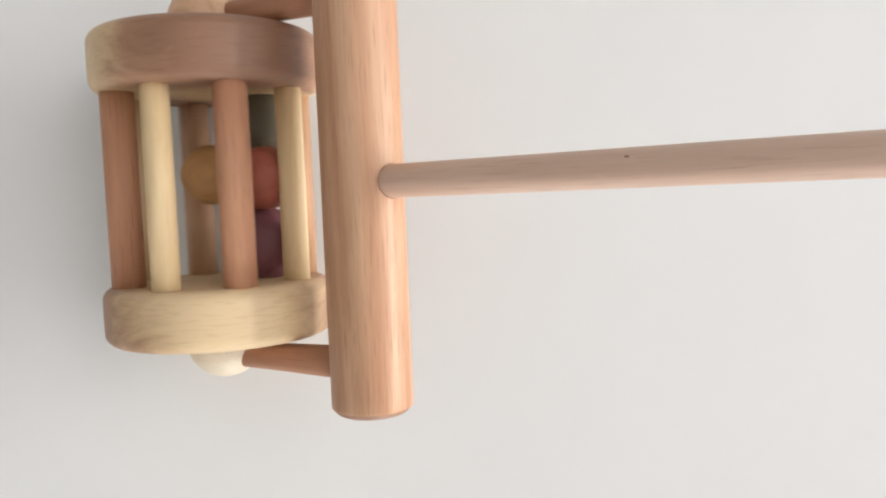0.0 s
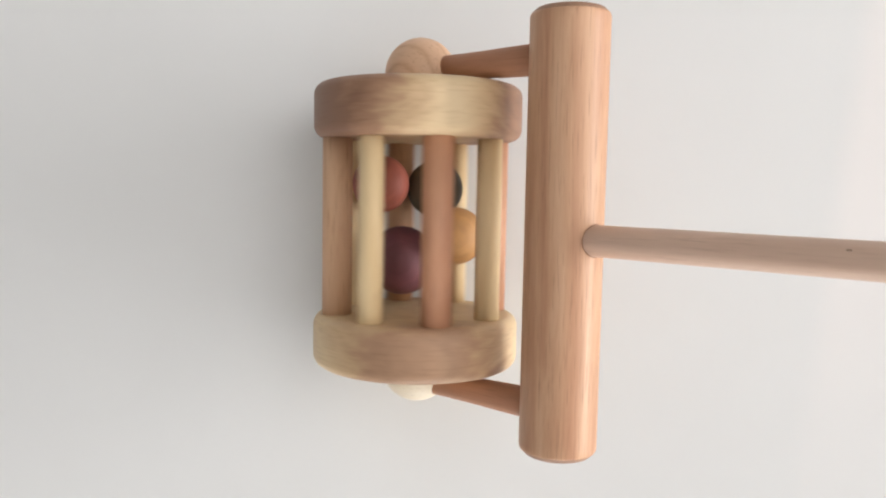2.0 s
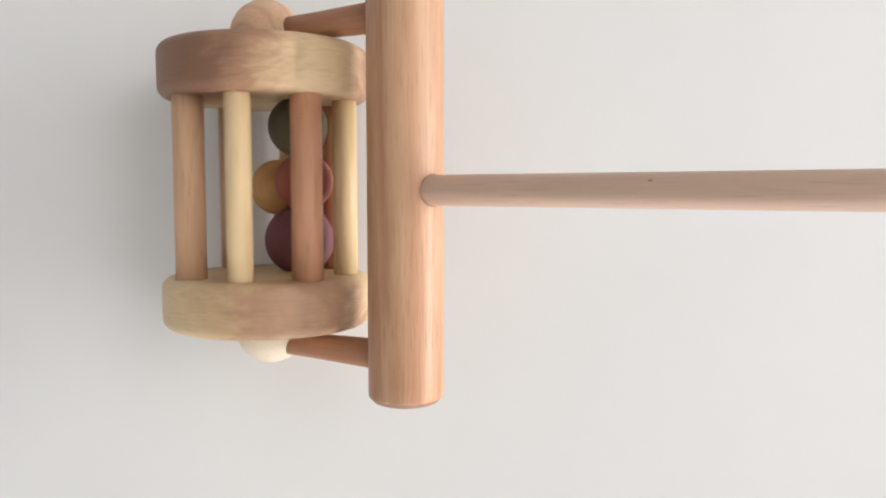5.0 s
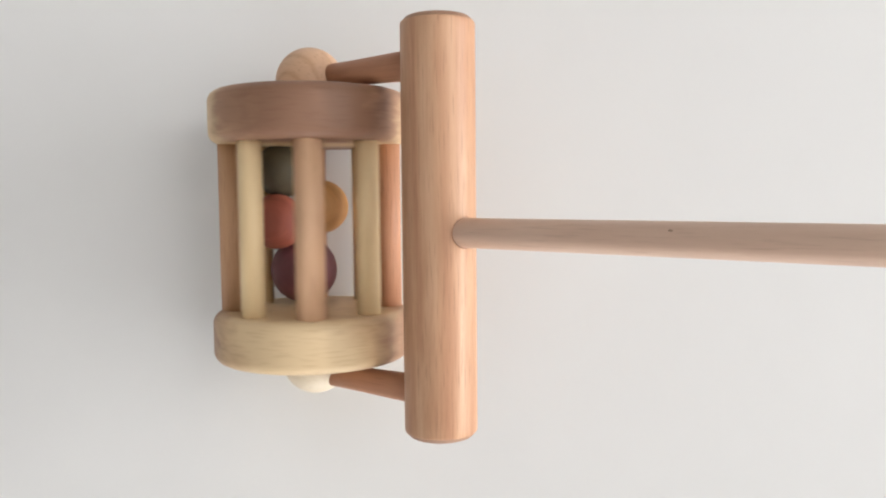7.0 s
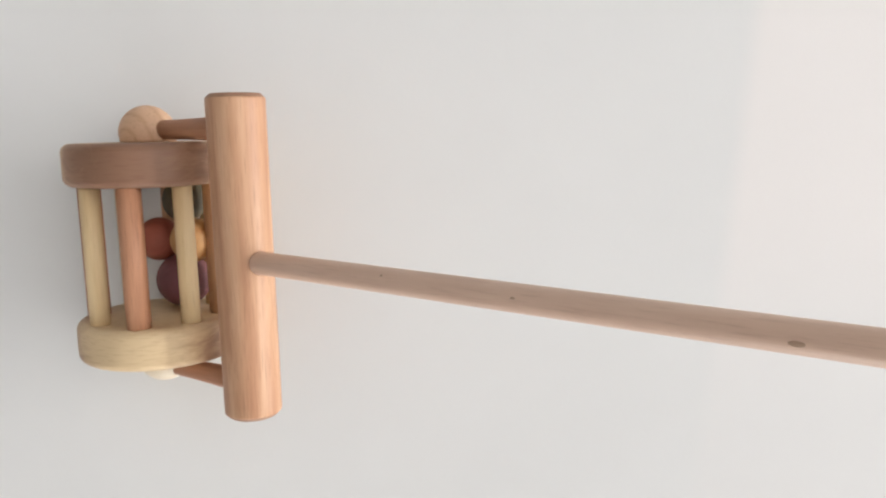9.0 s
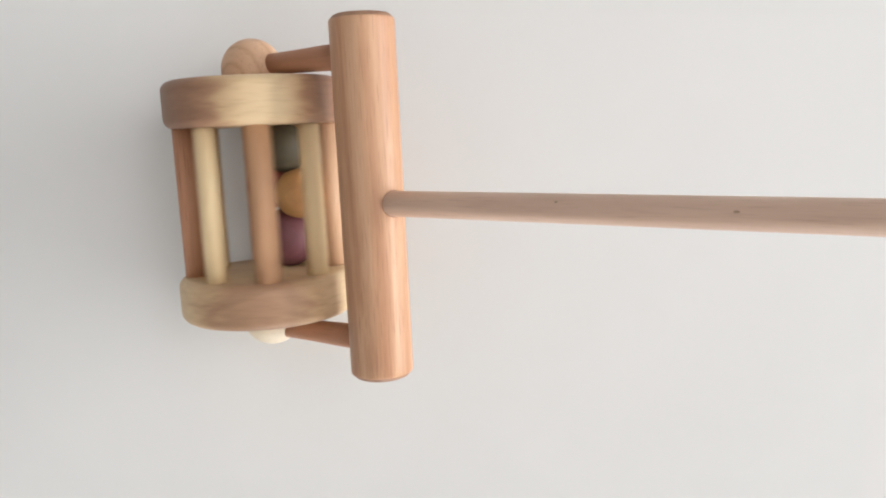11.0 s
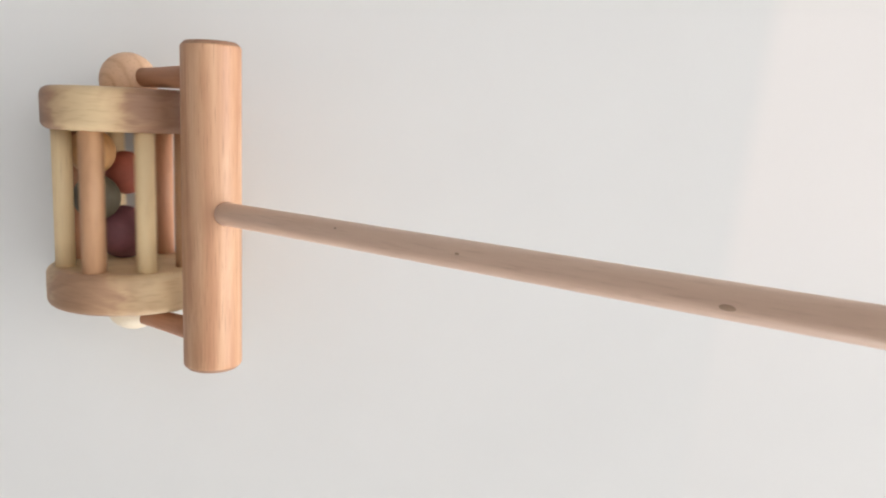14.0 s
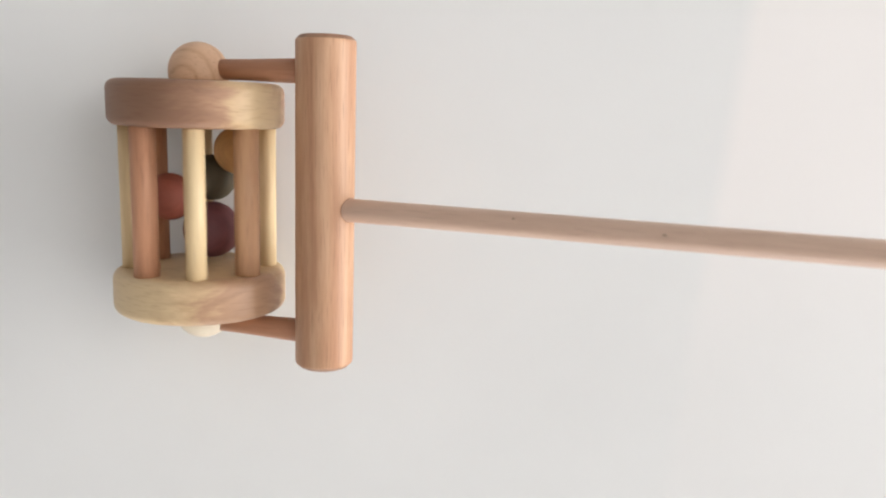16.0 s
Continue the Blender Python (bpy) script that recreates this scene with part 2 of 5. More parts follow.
def wood(name, light, mid, dark, axis, roughness=0.55, fleck=0.35, scale=1.0, streak=0.5):
    """Smooth sanded wood: soft growth bands, fine pores and short flecks along one axis."""
    m, t, b = material(name, roughness)
    long, across = 7 * scale, 110 * scale
    st = tuple(long if k == axis else across for k in range(3))
    fine = tuple(65 * scale if k == axis else 1400 * scale for k in range(3))
    vec, _ = coords(t, st)
    vec2, _ = coords(t, fine)
    n1 = node(t, "ShaderNodeTexNoise", Scale=1.0, Detail=5.0, Roughness=0.6, Distortion=0.6)
    t.links.new(vec, n1.inputs["Vector"])
    n2 = node(t, "ShaderNodeTexNoise", Scale=1.0, Detail=3.0, Roughness=0.55)
    t.links.new(vec2, n2.inputs["Vector"])
    base = ramp(t, n1.outputs["Fac"], [(0.5 - streak * 0.45, dark), (0.5, mid), (0.5 + streak * 0.45, light)])
    pores = ramp(t, n2.outputs["Fac"], [(0.27, (0.36, 0.22, 0.15)), (0.44, (1, 1, 1))])
    col = mix(t, "MULTIPLY", fleck, base, pores)
    t.links.new(col, b.inputs["Base Color"])
    bump = node(t, "ShaderNodeBump", Strength=0.12, Distance=0.0004)
    t.links.new(n2.outputs["Fac"], bump.inputs["Height"])
    t.links.new(bump.outputs[0], b.inputs["Normal"])
    return m


def disc_wood(name, heart_deg, pale, heart, core):
    """A disc sawn from one plank: brown heartwood towards two sides of the rim, pale yellow sapwood between."""
    m, t, b = material(name, 0.5)
    tc = t.nodes.new("ShaderNodeTexCoord")
    sep = t.nodes.new("ShaderNodeSeparateXYZ")
    t.links.new(tc.outputs["Object"], sep.inputs[0])
    a = radians(heart_deg)
    terms = []
    for out, k in ((0, math.sin(a)), (2, math.cos(a))):
        n = t.nodes.new("ShaderNodeMath")
        n.operation = "MULTIPLY"
        t.links.new(sep.outputs[out], n.inputs[0])
        n.inputs[1].default_value = k / 0.0446
        terms.append(n)
    add = t.nodes.new("ShaderNodeMath")
    t.links.new(terms[0].outputs[0], add.inputs[0])
    t.links.new(terms[1].outputs[0], add.inputs[1])
    ab = t.nodes.new("ShaderNodeMath")
    ab.operation = "ABSOLUTE"
    t.links.new(add.outputs[0], ab.inputs[0])
    mp = t.nodes.new("ShaderNodeMapping")
    mp.inputs["Scale"].default_value = (24, 48, 24)
    t.links.new(tc.outputs["Object"], mp.inputs["Vector"])
    n1 = node(t, "ShaderNodeTexNoise", Scale=1.0, Detail=6.0, Roughness=0.62, Distortion=1.4)
    t.links.new(mp.outputs[0], n1.inputs["Vector"])
    mp2 = t.nodes.new("ShaderNodeMapping")
    mp2.inputs["Scale"].default_value = (120, 900, 120)
    t.links.new(tc.outputs["Object"], mp2.inputs["Vector"])
    n2 = node(t, "ShaderNodeTexNoise", Scale=1.0, Detail=3.0)
    t.links.new(mp2.outputs[0], n2.inputs["Vector"])
    wob = t.nodes.new("ShaderNodeMath")
    wob.operation = "MULTIPLY_ADD"
    t.links.new(n1.outputs["Fac"], wob.inputs[0])
    wob.inputs[1].default_value = 1.0
    sub = t.nodes.new("ShaderNodeMath")
    sub.operation = "SUBTRACT"
    t.links.new(ab.outputs[0], sub.inputs[0])
    sub.inputs[1].default_value = pale
    t.links.new(sub.outputs[0], wob.inputs[2])
    col = ramp(t, wob.outputs[0], [(0.22, (0.74, 0.56, 0.335)), (0.45, (0.61, 0.425, 0.245)),
                                   (0.66, heart), (0.92, core)])
    pores = ramp(t, n2.outputs["Fac"], [(0.32, (0.62, 0.5, 0.4)), (0.48, (1, 1, 1))])
    t.links.new(mix(t, "MULTIPLY", 0.24, col, pores), b.inputs["Base Color"])
    bump = node(t, "ShaderNodeBump", Strength=0.1, Distance=0.0004)
    t.links.new(n2.outputs["Fac"], bump.inputs["Height"])
    t.links.new(bump.outputs[0], b.inputs["Normal"])
    return m


def stained(name, colour, roughness=0.55):
    """Stained wooden bead: faint grain under a thin coloured stain."""
    m, t, b = material(name, roughness)
    b.inputs["Specular IOR Level"].default_value = 0.36
    vec, _ = coords(t, (60, 60, 350))
    n = node(t, "ShaderNodeTexNoise", Scale=1.0, Detail=4.0, Roughness=0.6)
    t.links.new(vec, n.inputs["Vector"])
    lo, hi = tuple(c * 0.84 for c in colour), tuple(min(1, c * 1.12) for c in colour)
    t.links.new(ramp(t, n.outputs["Fac"], [(0.3, lo), (0.7, hi)]), b.inputs["Base Color"])
    return m


def banded(name, light, dark):
    """A turned bead cut across the plank: broad soft growth rings and a few thin dark lines."""
    m, t, b = material(name, 0.5)
    tc = t.nodes.new("ShaderNodeTexCoord")
    mp = t.nodes.new("ShaderNodeMapping")
    mp.inputs["Location"].default_value = (0.004, 0.012, -0.03)
    mp.inputs["Rotation"].default_value = (radians(20), radians(-35), radians(15))
    t.links.new(tc.outputs["Object"], mp.inputs["Vector"])
    w = node(t, "ShaderNodeTexWave", Scale=38.0, Distortion=1.6, Detail=3.0)
    w.inputs["Detail Scale"].default_value = 1.3
    w.wave_type, w.rings_direction = "RINGS", "Z"
    t.links.new(mp.outputs[0], w.inputs["Vector"])
    n = node(t, "ShaderNodeTexNoise", Scale=1.0, Detail=3.0)
    vec, _ = coords(t, (140, 900, 900))
    t.links.new(vec, n.inputs["Vector"])
    base = ramp(t, w.outputs["Fac"], [(0.0, dark), (0.10, tuple((p + q) / 2 for p, q in zip(light, dark))), (0.45, light), (1.0, light)])
    pores = ramp(t, n.outputs["Fac"], [(0.30, (0.55, 0.42, 0.34)), (0.45, (1, 1, 1))])
    t.links.new(mix(t, "MULTIPLY", 0.3, base, pores), b.inputs["Base Color"])
    return m


def plaster(name, colour, roughness=0.75, vary=0.03):
    m, t, b = material(name, roughness)
    tc = t.nodes.new("ShaderNodeTexCoord")
    n1 = node(t, "ShaderNodeTexNoise", Scale=4.0, Detail=4.0, Roughness=0.6)
    n2 = node(t, "ShaderNodeTexNoise", Scale=350.0, Detail=2.0)
    for n in (n1, n2):
        t.links.new(tc.outputs["Object"], n.inputs["Vector"])
    lo = tuple(c * (1 - vary) for c in colour)
    t.links.new(ramp(t, n1.outputs["Fac"], [(0.35, lo), (0.65, colour)]), b.inputs["Base Color"])
    bump = node(t, "ShaderNodeBump", Strength=0.08, Distance=0.0005)
    t.links.new(n2.outputs["Fac"], bump.inputs["Height"])
    t.links.new(bump.outputs[0], b.inputs["Normal"])
    return m


def shaded_floor(name, cool, warm, edge, blur):
    """White floor with a soft shadow edge painted in: the lit, slightly warmer colour starts at x = edge."""
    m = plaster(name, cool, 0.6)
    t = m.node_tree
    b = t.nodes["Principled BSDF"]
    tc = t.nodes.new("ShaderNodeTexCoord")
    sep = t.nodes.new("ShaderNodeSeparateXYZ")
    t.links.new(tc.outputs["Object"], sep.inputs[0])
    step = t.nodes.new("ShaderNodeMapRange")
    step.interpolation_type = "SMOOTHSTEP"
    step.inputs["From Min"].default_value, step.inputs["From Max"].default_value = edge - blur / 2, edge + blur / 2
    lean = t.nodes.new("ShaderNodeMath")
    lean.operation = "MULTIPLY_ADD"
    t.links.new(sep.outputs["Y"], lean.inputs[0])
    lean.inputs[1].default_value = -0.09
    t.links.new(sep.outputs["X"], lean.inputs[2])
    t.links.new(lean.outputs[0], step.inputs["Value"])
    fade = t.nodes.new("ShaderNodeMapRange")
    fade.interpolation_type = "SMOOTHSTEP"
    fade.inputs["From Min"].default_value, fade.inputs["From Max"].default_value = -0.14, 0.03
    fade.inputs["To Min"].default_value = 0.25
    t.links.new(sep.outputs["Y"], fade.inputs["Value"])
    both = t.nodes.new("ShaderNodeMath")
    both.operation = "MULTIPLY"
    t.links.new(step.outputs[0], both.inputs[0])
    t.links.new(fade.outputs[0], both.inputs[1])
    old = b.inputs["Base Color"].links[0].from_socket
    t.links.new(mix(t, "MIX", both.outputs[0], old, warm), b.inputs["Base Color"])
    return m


BEECH = wood("beech", (0.662, 0.42, 0.268), (0.548, 0.313, 0.184), (0.43, 0.21, 0.115), 1, fleck=0.38, streak=0.42, roughness=0.45)
BEECH_ARM = wood("beech_arm", (0.50, 0.25, 0.145), (0.42, 0.195, 0.107), (0.34, 0.15, 0.08), 0, fleck=0.35)
BEECH_STICK = wood("beech_stick", (0.78, 0.585, 0.46), (0.69, 0.49, 0.375), (0.56, 0.37, 0.27), 0, fleck=0.22, streak=0.75, roughness=0.45)
MAPLE = wood("pale_wood", (0.84, 0.66, 0.40), (0.78, 0.59, 0.335), (0.67, 0.47, 0.24), 1, fleck=0.2, roughness=0.5)
CHERRY = wood("pink_wood", (0.62, 0.335, 0.20), (0.54, 0.27, 0.155), (0.42, 0.195, 0.105), 1, fleck=0.5, streak=0.6)
ROSE_TAN = wood("rose_tan_wood", (0.70, 0.47, 0.30), (0.635, 0.40, 0.245), (0.53, 0.31, 0.18), 1, fleck=0.4, streak=0.6)
TAN = wood("tan_wood", (0.62, 0.385, 0.22), (0.55, 0.315, 0.175), (0.44, 0.235, 0.125), 1, fleck=0.45, streak=0.6)
END_GRAIN = wood("end_grain", (0.38, 0.21, 0.125), (0.32, 0.17, 0.10), (0.25, 0.13, 0.075), 2, fleck=0.6, scale=3.0)
# strong light on the lower knob is put into its pale colour
KNOB_LIT = wood("lit_knob_wood", (0.84, 0.74, 0.59), (0.80, 0.69, 0.53), (0.74, 0.62, 0.45), 0, fleck=0.2, scale=0.6)
KNOB = banded("knob_wood", (0.67, 0.43, 0.275), (0.575, 0.345, 0.21))
DISC_A = disc_wood("disc_wood_a", -130, 0.42, (0.375, 0.21, 0.125), (0.25, 0.13, 0.078))
DISC_B = disc_wood("disc_wood_b", -52, 0.74, (0.42, 0.25, 0.15), (0.31, 0.175, 0.103))
GREEN = stained("green_stain", (0.105, 0.088, 0.055), 0.6)
RED = stained("red_stain", (0.36, 0.105, 0.07))
MUSTARD = stained("mustard_stain", (0.60, 0.33, 0.135))
PURPLE = stained("purple_stain", (0.185, 0.07, 0.08))
JOINT = stained("dark_joint", (0.36, 0.20, 0.13), 0.7)
KNOT = stained("knot", (0.40, 0.265, 0.185), 0.6)
# first colour is the floor in soft shadow, second the lit floor beside it
FLOOR_WHITE = shaded_floor("white_floor", (0.79, 0.795, 0.79), (0.845, 0.818, 0.804), 0.53, 0.018)
# surfaces out of view, their tones chosen for the light they bounce
WALL_PAINT = plaster("grey_wall", (0.25, 0.242, 0.23))
CEILING_WHITE = plaster("white_ceiling", (0.80, 0.80, 0.79))
FRAME_WHITE = plaster("white_frame", (0.78, 0.78, 0.77), 0.4)


# ---- building helpers ----
def mesh_object(name, bm, mat, parent=None, label="", smooth=True):
    me = bpy.data.meshes.new(name)
    for f in bm.faces:
        f.smooth = smooth
    bm.to_mesh(me)
    bm.free()
    me.materials.append(mat)
    ob = new(name, me)
    if parent:
        ob.parent = parent
    if label:
        tagged(ob, label=label)
    return ob


def part(name, bm, mat, parent, label=""):
    return mesh_object(name, bm, mat, parent, label)


def lathe(profile, axis="Y", segments=64):
    """A turned solid: profile of (radius, along) from one end to the other, round the given axis."""
    bm = bmesh.new()
    rings = []
    for r, h in profile:
        if r < 1e-6:
            rings.append([bm.verts.new((0, h, 0))])
        else:
            rings.append([bm.verts.new((r * math.sin(a), h, r * math.cos(a)))
                          for a in (2 * math.pi * k / segments for k in range(segments))])
    for a, b in zip(rings, rings[1:]):
        for k in range(segments):
            j = (k + 1) % segments
            if len(a) == 1:
                bm.faces.new((a[0], b[k], b[j]))
            elif len(b) == 1:
                bm.faces.new((a[k], b[0], a[j]))
            else:
                bm.faces.new((a[k], b[k], b[j], a[j]))
    bmesh.ops.recalc_face_normals(bm, faces=bm.faces)
    if axis == "X":
        bmesh.ops.rotate(bm, verts=bm.verts, matrix=Matrix.Rotation(radians(-90), 3, "Z"))
    return bm


def rounded(r, h0, h1, bevel, steps=6):
    """Profile of a rod or disc with rounded rims."""
    p = [(0, h0), (r - bevel, h0)]
    p += [(r - bevel + bevel * math.sin(a), h0 + bevel - bevel * math.cos(a))
          for a in (math.pi / 2 * k / steps for k in range(1, steps + 1))]
    p += [(r - bevel + bevel * math.cos(a), h1 - bevel + bevel * math.sin(a))
          for a in (math.pi / 2 * k / steps for k in range(0, steps))]
    p += [(r - bevel, h1), (0, h1)]
    return p


def chamfered(r, h, c):
    """Profile of a rod with a flat, slightly softened chamfer at both ends."""
    end = [(0, h), (r - c - 0.0005, h), (r - c + 0.0002, h - 0.0003), (r - 0.0003, h - c + 0.0002), (r, h - c - 0.0006), (r, h - c - 0.003)]
    return [(q, -y) for q, y in end] + end[::-1]


def box(x0, y0, z0, x1, y1, z1):
    bm = bmesh.new()
    bmesh.ops.create_cube(bm, size=1, matrix=Matrix.Translation(((x0 + x1) / 2, (y0 + y1) / 2, (z0 + z1) / 2))
                          @ Matrix.Diagonal((x1 - x0, y1 - y0, z1 - z0, 1)))
    return bm


def structure(name, bm, mat, label, category):
    return tagged(mesh_object(name, bm, mat, smooth=False), label, category, kind="structure")


# ---- the room ----
# only the floor is in view; walls and ceiling are added to shape light
W = 0.12
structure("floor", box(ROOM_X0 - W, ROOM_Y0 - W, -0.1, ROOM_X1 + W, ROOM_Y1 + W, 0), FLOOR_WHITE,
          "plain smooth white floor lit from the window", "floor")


def ceiling():
    """An unseen ceiling, added, with the opening of the overhead fill lamp."""
    bm = bmesh.new()
    x0, x1, y0, y1 = ROOM_X0 - W, ROOM_X1 + W, ROOM_Y0 - W, ROOM_Y1 + W
    for a0, b0, a1, b1 in ((x0, y0, FILL_X0, y1), (FILL_X1, y0, x1, y1), (FILL_X0, y0, FILL_X1, FILL_Y0), (FILL_X0, FILL_Y1, FILL_X1, y1)):
        bmesh.ops.create_cube(bm, size=1, matrix=Matrix.Translation(((a0 + a1) / 2, (b0 + b1) / 2, ROOM_H + 0.05))
                              @ Matrix.Diagonal((a1 - a0, b1 - b0, 0.1, 1)))
    structure("ceiling", bm, CEILING_WHITE, "unseen plain white ceiling, added, with an opening for a fill lamp", "ceiling")


ceiling()
structure("wall_west", box(ROOM_X0 - W, ROOM_Y0 - W, 0, ROOM_X0, ROOM_Y1 + W, ROOM_H), WALL_PAINT, "unseen plain warm grey wall, added to shape the light", "wall")
structure("wall_north", box(ROOM_X0, ROOM_Y1, 0, ROOM_X1, ROOM_Y1 + W, ROOM_H), WALL_PAINT, "unseen plain warm grey wall, added to shape the light", "wall")


def wall_with_window(name, along, out, face, a0, a1, w0, w1, z0, z1):
    """A wall along one axis with an opening from w0 to w1 and z0 to z1; its inner face at `face`, thickness W outwards."""
    bm = bmesh.new()
    for p0, q0, p1, q1 in ((a0, 0, a1, z0), (a0, z1, a1, ROOM_H), (a0, z0, w0, z1), (w1, z0, a1, z1)):
        mid, size = [0, 0, (q0 + q1) / 2], [0, 0, q1 - q0]
        mid[along], size[along] = (p0 + p1) / 2, p1 - p0
        mid[1 - along], size[1 - along] = face + out * W / 2, W
        bmesh.ops.create_cube(bm, size=1, matrix=Matrix.Translation(mid) @ Matrix.Diagonal((*size, 1)))
    structure(name, bm, WALL_PAINT, "unseen warm grey wall with a wide lit opening, added", "wall")


# window frames are out of view, added round the lamps
def window(name, along, out, face, w0, w1, z0, z1):
    def bar(p0, q0, p1, q1, d0, d1):
        lo, hi = [0, 0, q0], [0, 0, q1]
        lo[along], hi[along] = p0, p1
        d = sorted((face + out * d0, face + out * d1))
        lo[1 - along], hi[1 - along] = d
        return box(*lo, *hi)

    b = 0.05
    win = tagged(mesh_object(name, bar(w0, z0, w1, z0 + b, 0.005, 0.04), FRAME_WHITE, smooth=False),
                 "unseen white window frame, added round a daylight lamp", "window", kind="structure")
    for args in ((w0, z1 - b, w1, z1), (w0, z0 + b, w0 + b, z1 - b), (w1 - b, z0 + b, w1, z1 - b)):
        ob = mesh_object("window_frame", bar(*args, 0.005, 0.04), FRAME_WHITE, win, smooth=False)
    mesh_object("window_sill", bar(w0 - 0.03, z0 - 0.03, w1 + 0.03, z0 - 0.002, -0.05, 0.0), FRAME_WHITE, win, smooth=False)


wall_with_window("wall_east", 1, 1, ROOM_X1, ROOM_Y0 - W, ROOM_Y1 + W, WIN_Y0, WIN_Y1, WIN_Z0, WIN_Z1)
wall_with_window("wall_south", 0, -1, ROOM_Y0, ROOM_X0, ROOM_X1, WIN_X0, WIN_X1, WIN_S0, WIN_S1)
window("window_1", 1, 1, ROOM_X1, WIN_Y0, WIN_Y1, WIN_Z0, WIN_Z1)
# unseen bar, added in the gap between the two east lamps
mesh_object("lamp_divider", box(ROOM_X1 + 0.005, WIN_Y0 + 0.05, DIVIDER_Z[0], ROOM_X1 + 0.045, WIN_Y1 - 0.05, DIVIDER_Z[1]), FRAME_WHITE,
            bpy.data.objects["window_1"], smooth=False)
window("window_2", 0, -1, ROOM_Y0, WIN_X0, WIN_X1, WIN_S0, WIN_S1)

# ---- the push toy ----
ARM, DROP = 0.0723, -0.0052      # from the axle to the crossbar
R_DISC = 0.0446
KNOB_Y, ARM_Y = (0.0655, -0.0614), 0.0672


def push_toy():
    """Frame of the toy in its own space: the axle along y, the stick along +x."""
    toy = tagged(new("push_toy"), "natural beech push-along toy with a rolling cage, on the floor", "push toy")
    bar = part("crossbar", lathe(chamfered(0.015, 0.0845, 0.0023), segments=72), BEECH, toy, "thick round beech crossbar")
    bar.location = (ARM, 0, DROP)
    bar.data.materials.append(END_GRAIN)
    for p in bar.data.polygons:
        if abs(p.normal.y) > 0.45:
            p.material_index = 1
    stick = part("stick", lathe(rounded(0.0059, 0.0, 0.42, 0.0012, 3), "X", 40), BEECH_STICK, toy, "long slim pale beech stick")
    stick.location = (ARM + 0.0125, -0.0008, DROP + 0.0018)
    bm = bmesh.new()
    rings = []
    for k in range(48):
        a = 2 * math.pi * k / 48
        y, z = -0.0008 + 0.0060 * math.sin(a), 0.0018 + 0.0060 * math.cos(a)
        x = math.sqrt(0.015 ** 2 - z ** 2)
        out = Vector((0, math.sin(a), math.cos(a)))
        up = Vector((x, 0, z)).normalized()
        rings.append([bm.verts.new(Vector((x, y, z)) + 0.00026 * (math.cos(q) * out + math.sin(q) * up))
                      for q in (math.pi / 3 * j for j in range(6))])
    for k in range(48):
        p, q = rings[k], rings[(k + 1) % 48]
        for j in range(6):
            bm.faces.new((p[j], q[j], q[(j + 1) % 6], p[(j + 1) % 6]))
    bmesh.ops.recalc_face_normals(bm, faces=bm.faces)
    seam = part("joint_seam", bm, JOINT, toy, "thin dark seam round the stick")
    seam.location = (ARM, 0, DROP)
    # knots and dark flecks on the stick: along it, across it, half length and half width
    for along, across, half, wide in ((0.342, -0.0010, 0.0028, 0.0011), (0.2405, 0.0012, 0.0012, 0.0005),
                                      (0.173, 0.0030, 0.0009, 0.0004)):
        bm = bmesh.new()
        bmesh.ops.create_uvsphere(bm, u_segments=16, v_segments=8, radius=1.0, matrix=Matrix.Diagonal((half, wide, 0.0005, 1)))
        knot = part("knot", bm, KNOT, stick, "small dark knot in the wood")
        lean = math.asin(across / 0.0059)
        knot.location = (along - ARM - 0.0125, across, 0.0057 * math.cos(lean))
        knot.rotation_euler = (-lean, 0, 0)
    for side in (1, -1):
        prof = [(0, 0.008), (0.0051, 0.008), (0.0054, 0.03), (0.0060, 0.05), (0.0063, ARM - 0.006), (0, ARM - 0.006)]
        arm = part("arm", lathe(prof, "X", 36), BEECH_ARM, toy, "short tapered beech arm")
        arm.location = (0, side * ARM_Y, 0)
        arm.rotation_euler = (0, math.atan2(-DROP, ARM), 0)
        # a bead cut flat on the side of the disc
        r, flat = 0.0154, -0.0046 if side > 0 else -0.0015
        a0 = math.asin(flat / r)
        prof = [(0, flat)] + [(r * math.cos(a), r * math.sin(a)) for a in (a0 + (math.pi / 2 - a0) * k / 20 for k in range(20))] + [(0, r)]
        if side < 0:
            prof = [(q, -h) for q, h in reversed(prof)]
        knob = part("knob", lathe(prof, segments=48), KNOB if side > 0 else KNOB_LIT, toy,
                    "round wooden axle knob" if side > 0 else "round wooden axle knob, coloured pale cream as if strongly lit")
        knob.location = (0.0012, KNOB_Y[0 if side > 0 else 1], 0)
    return toy


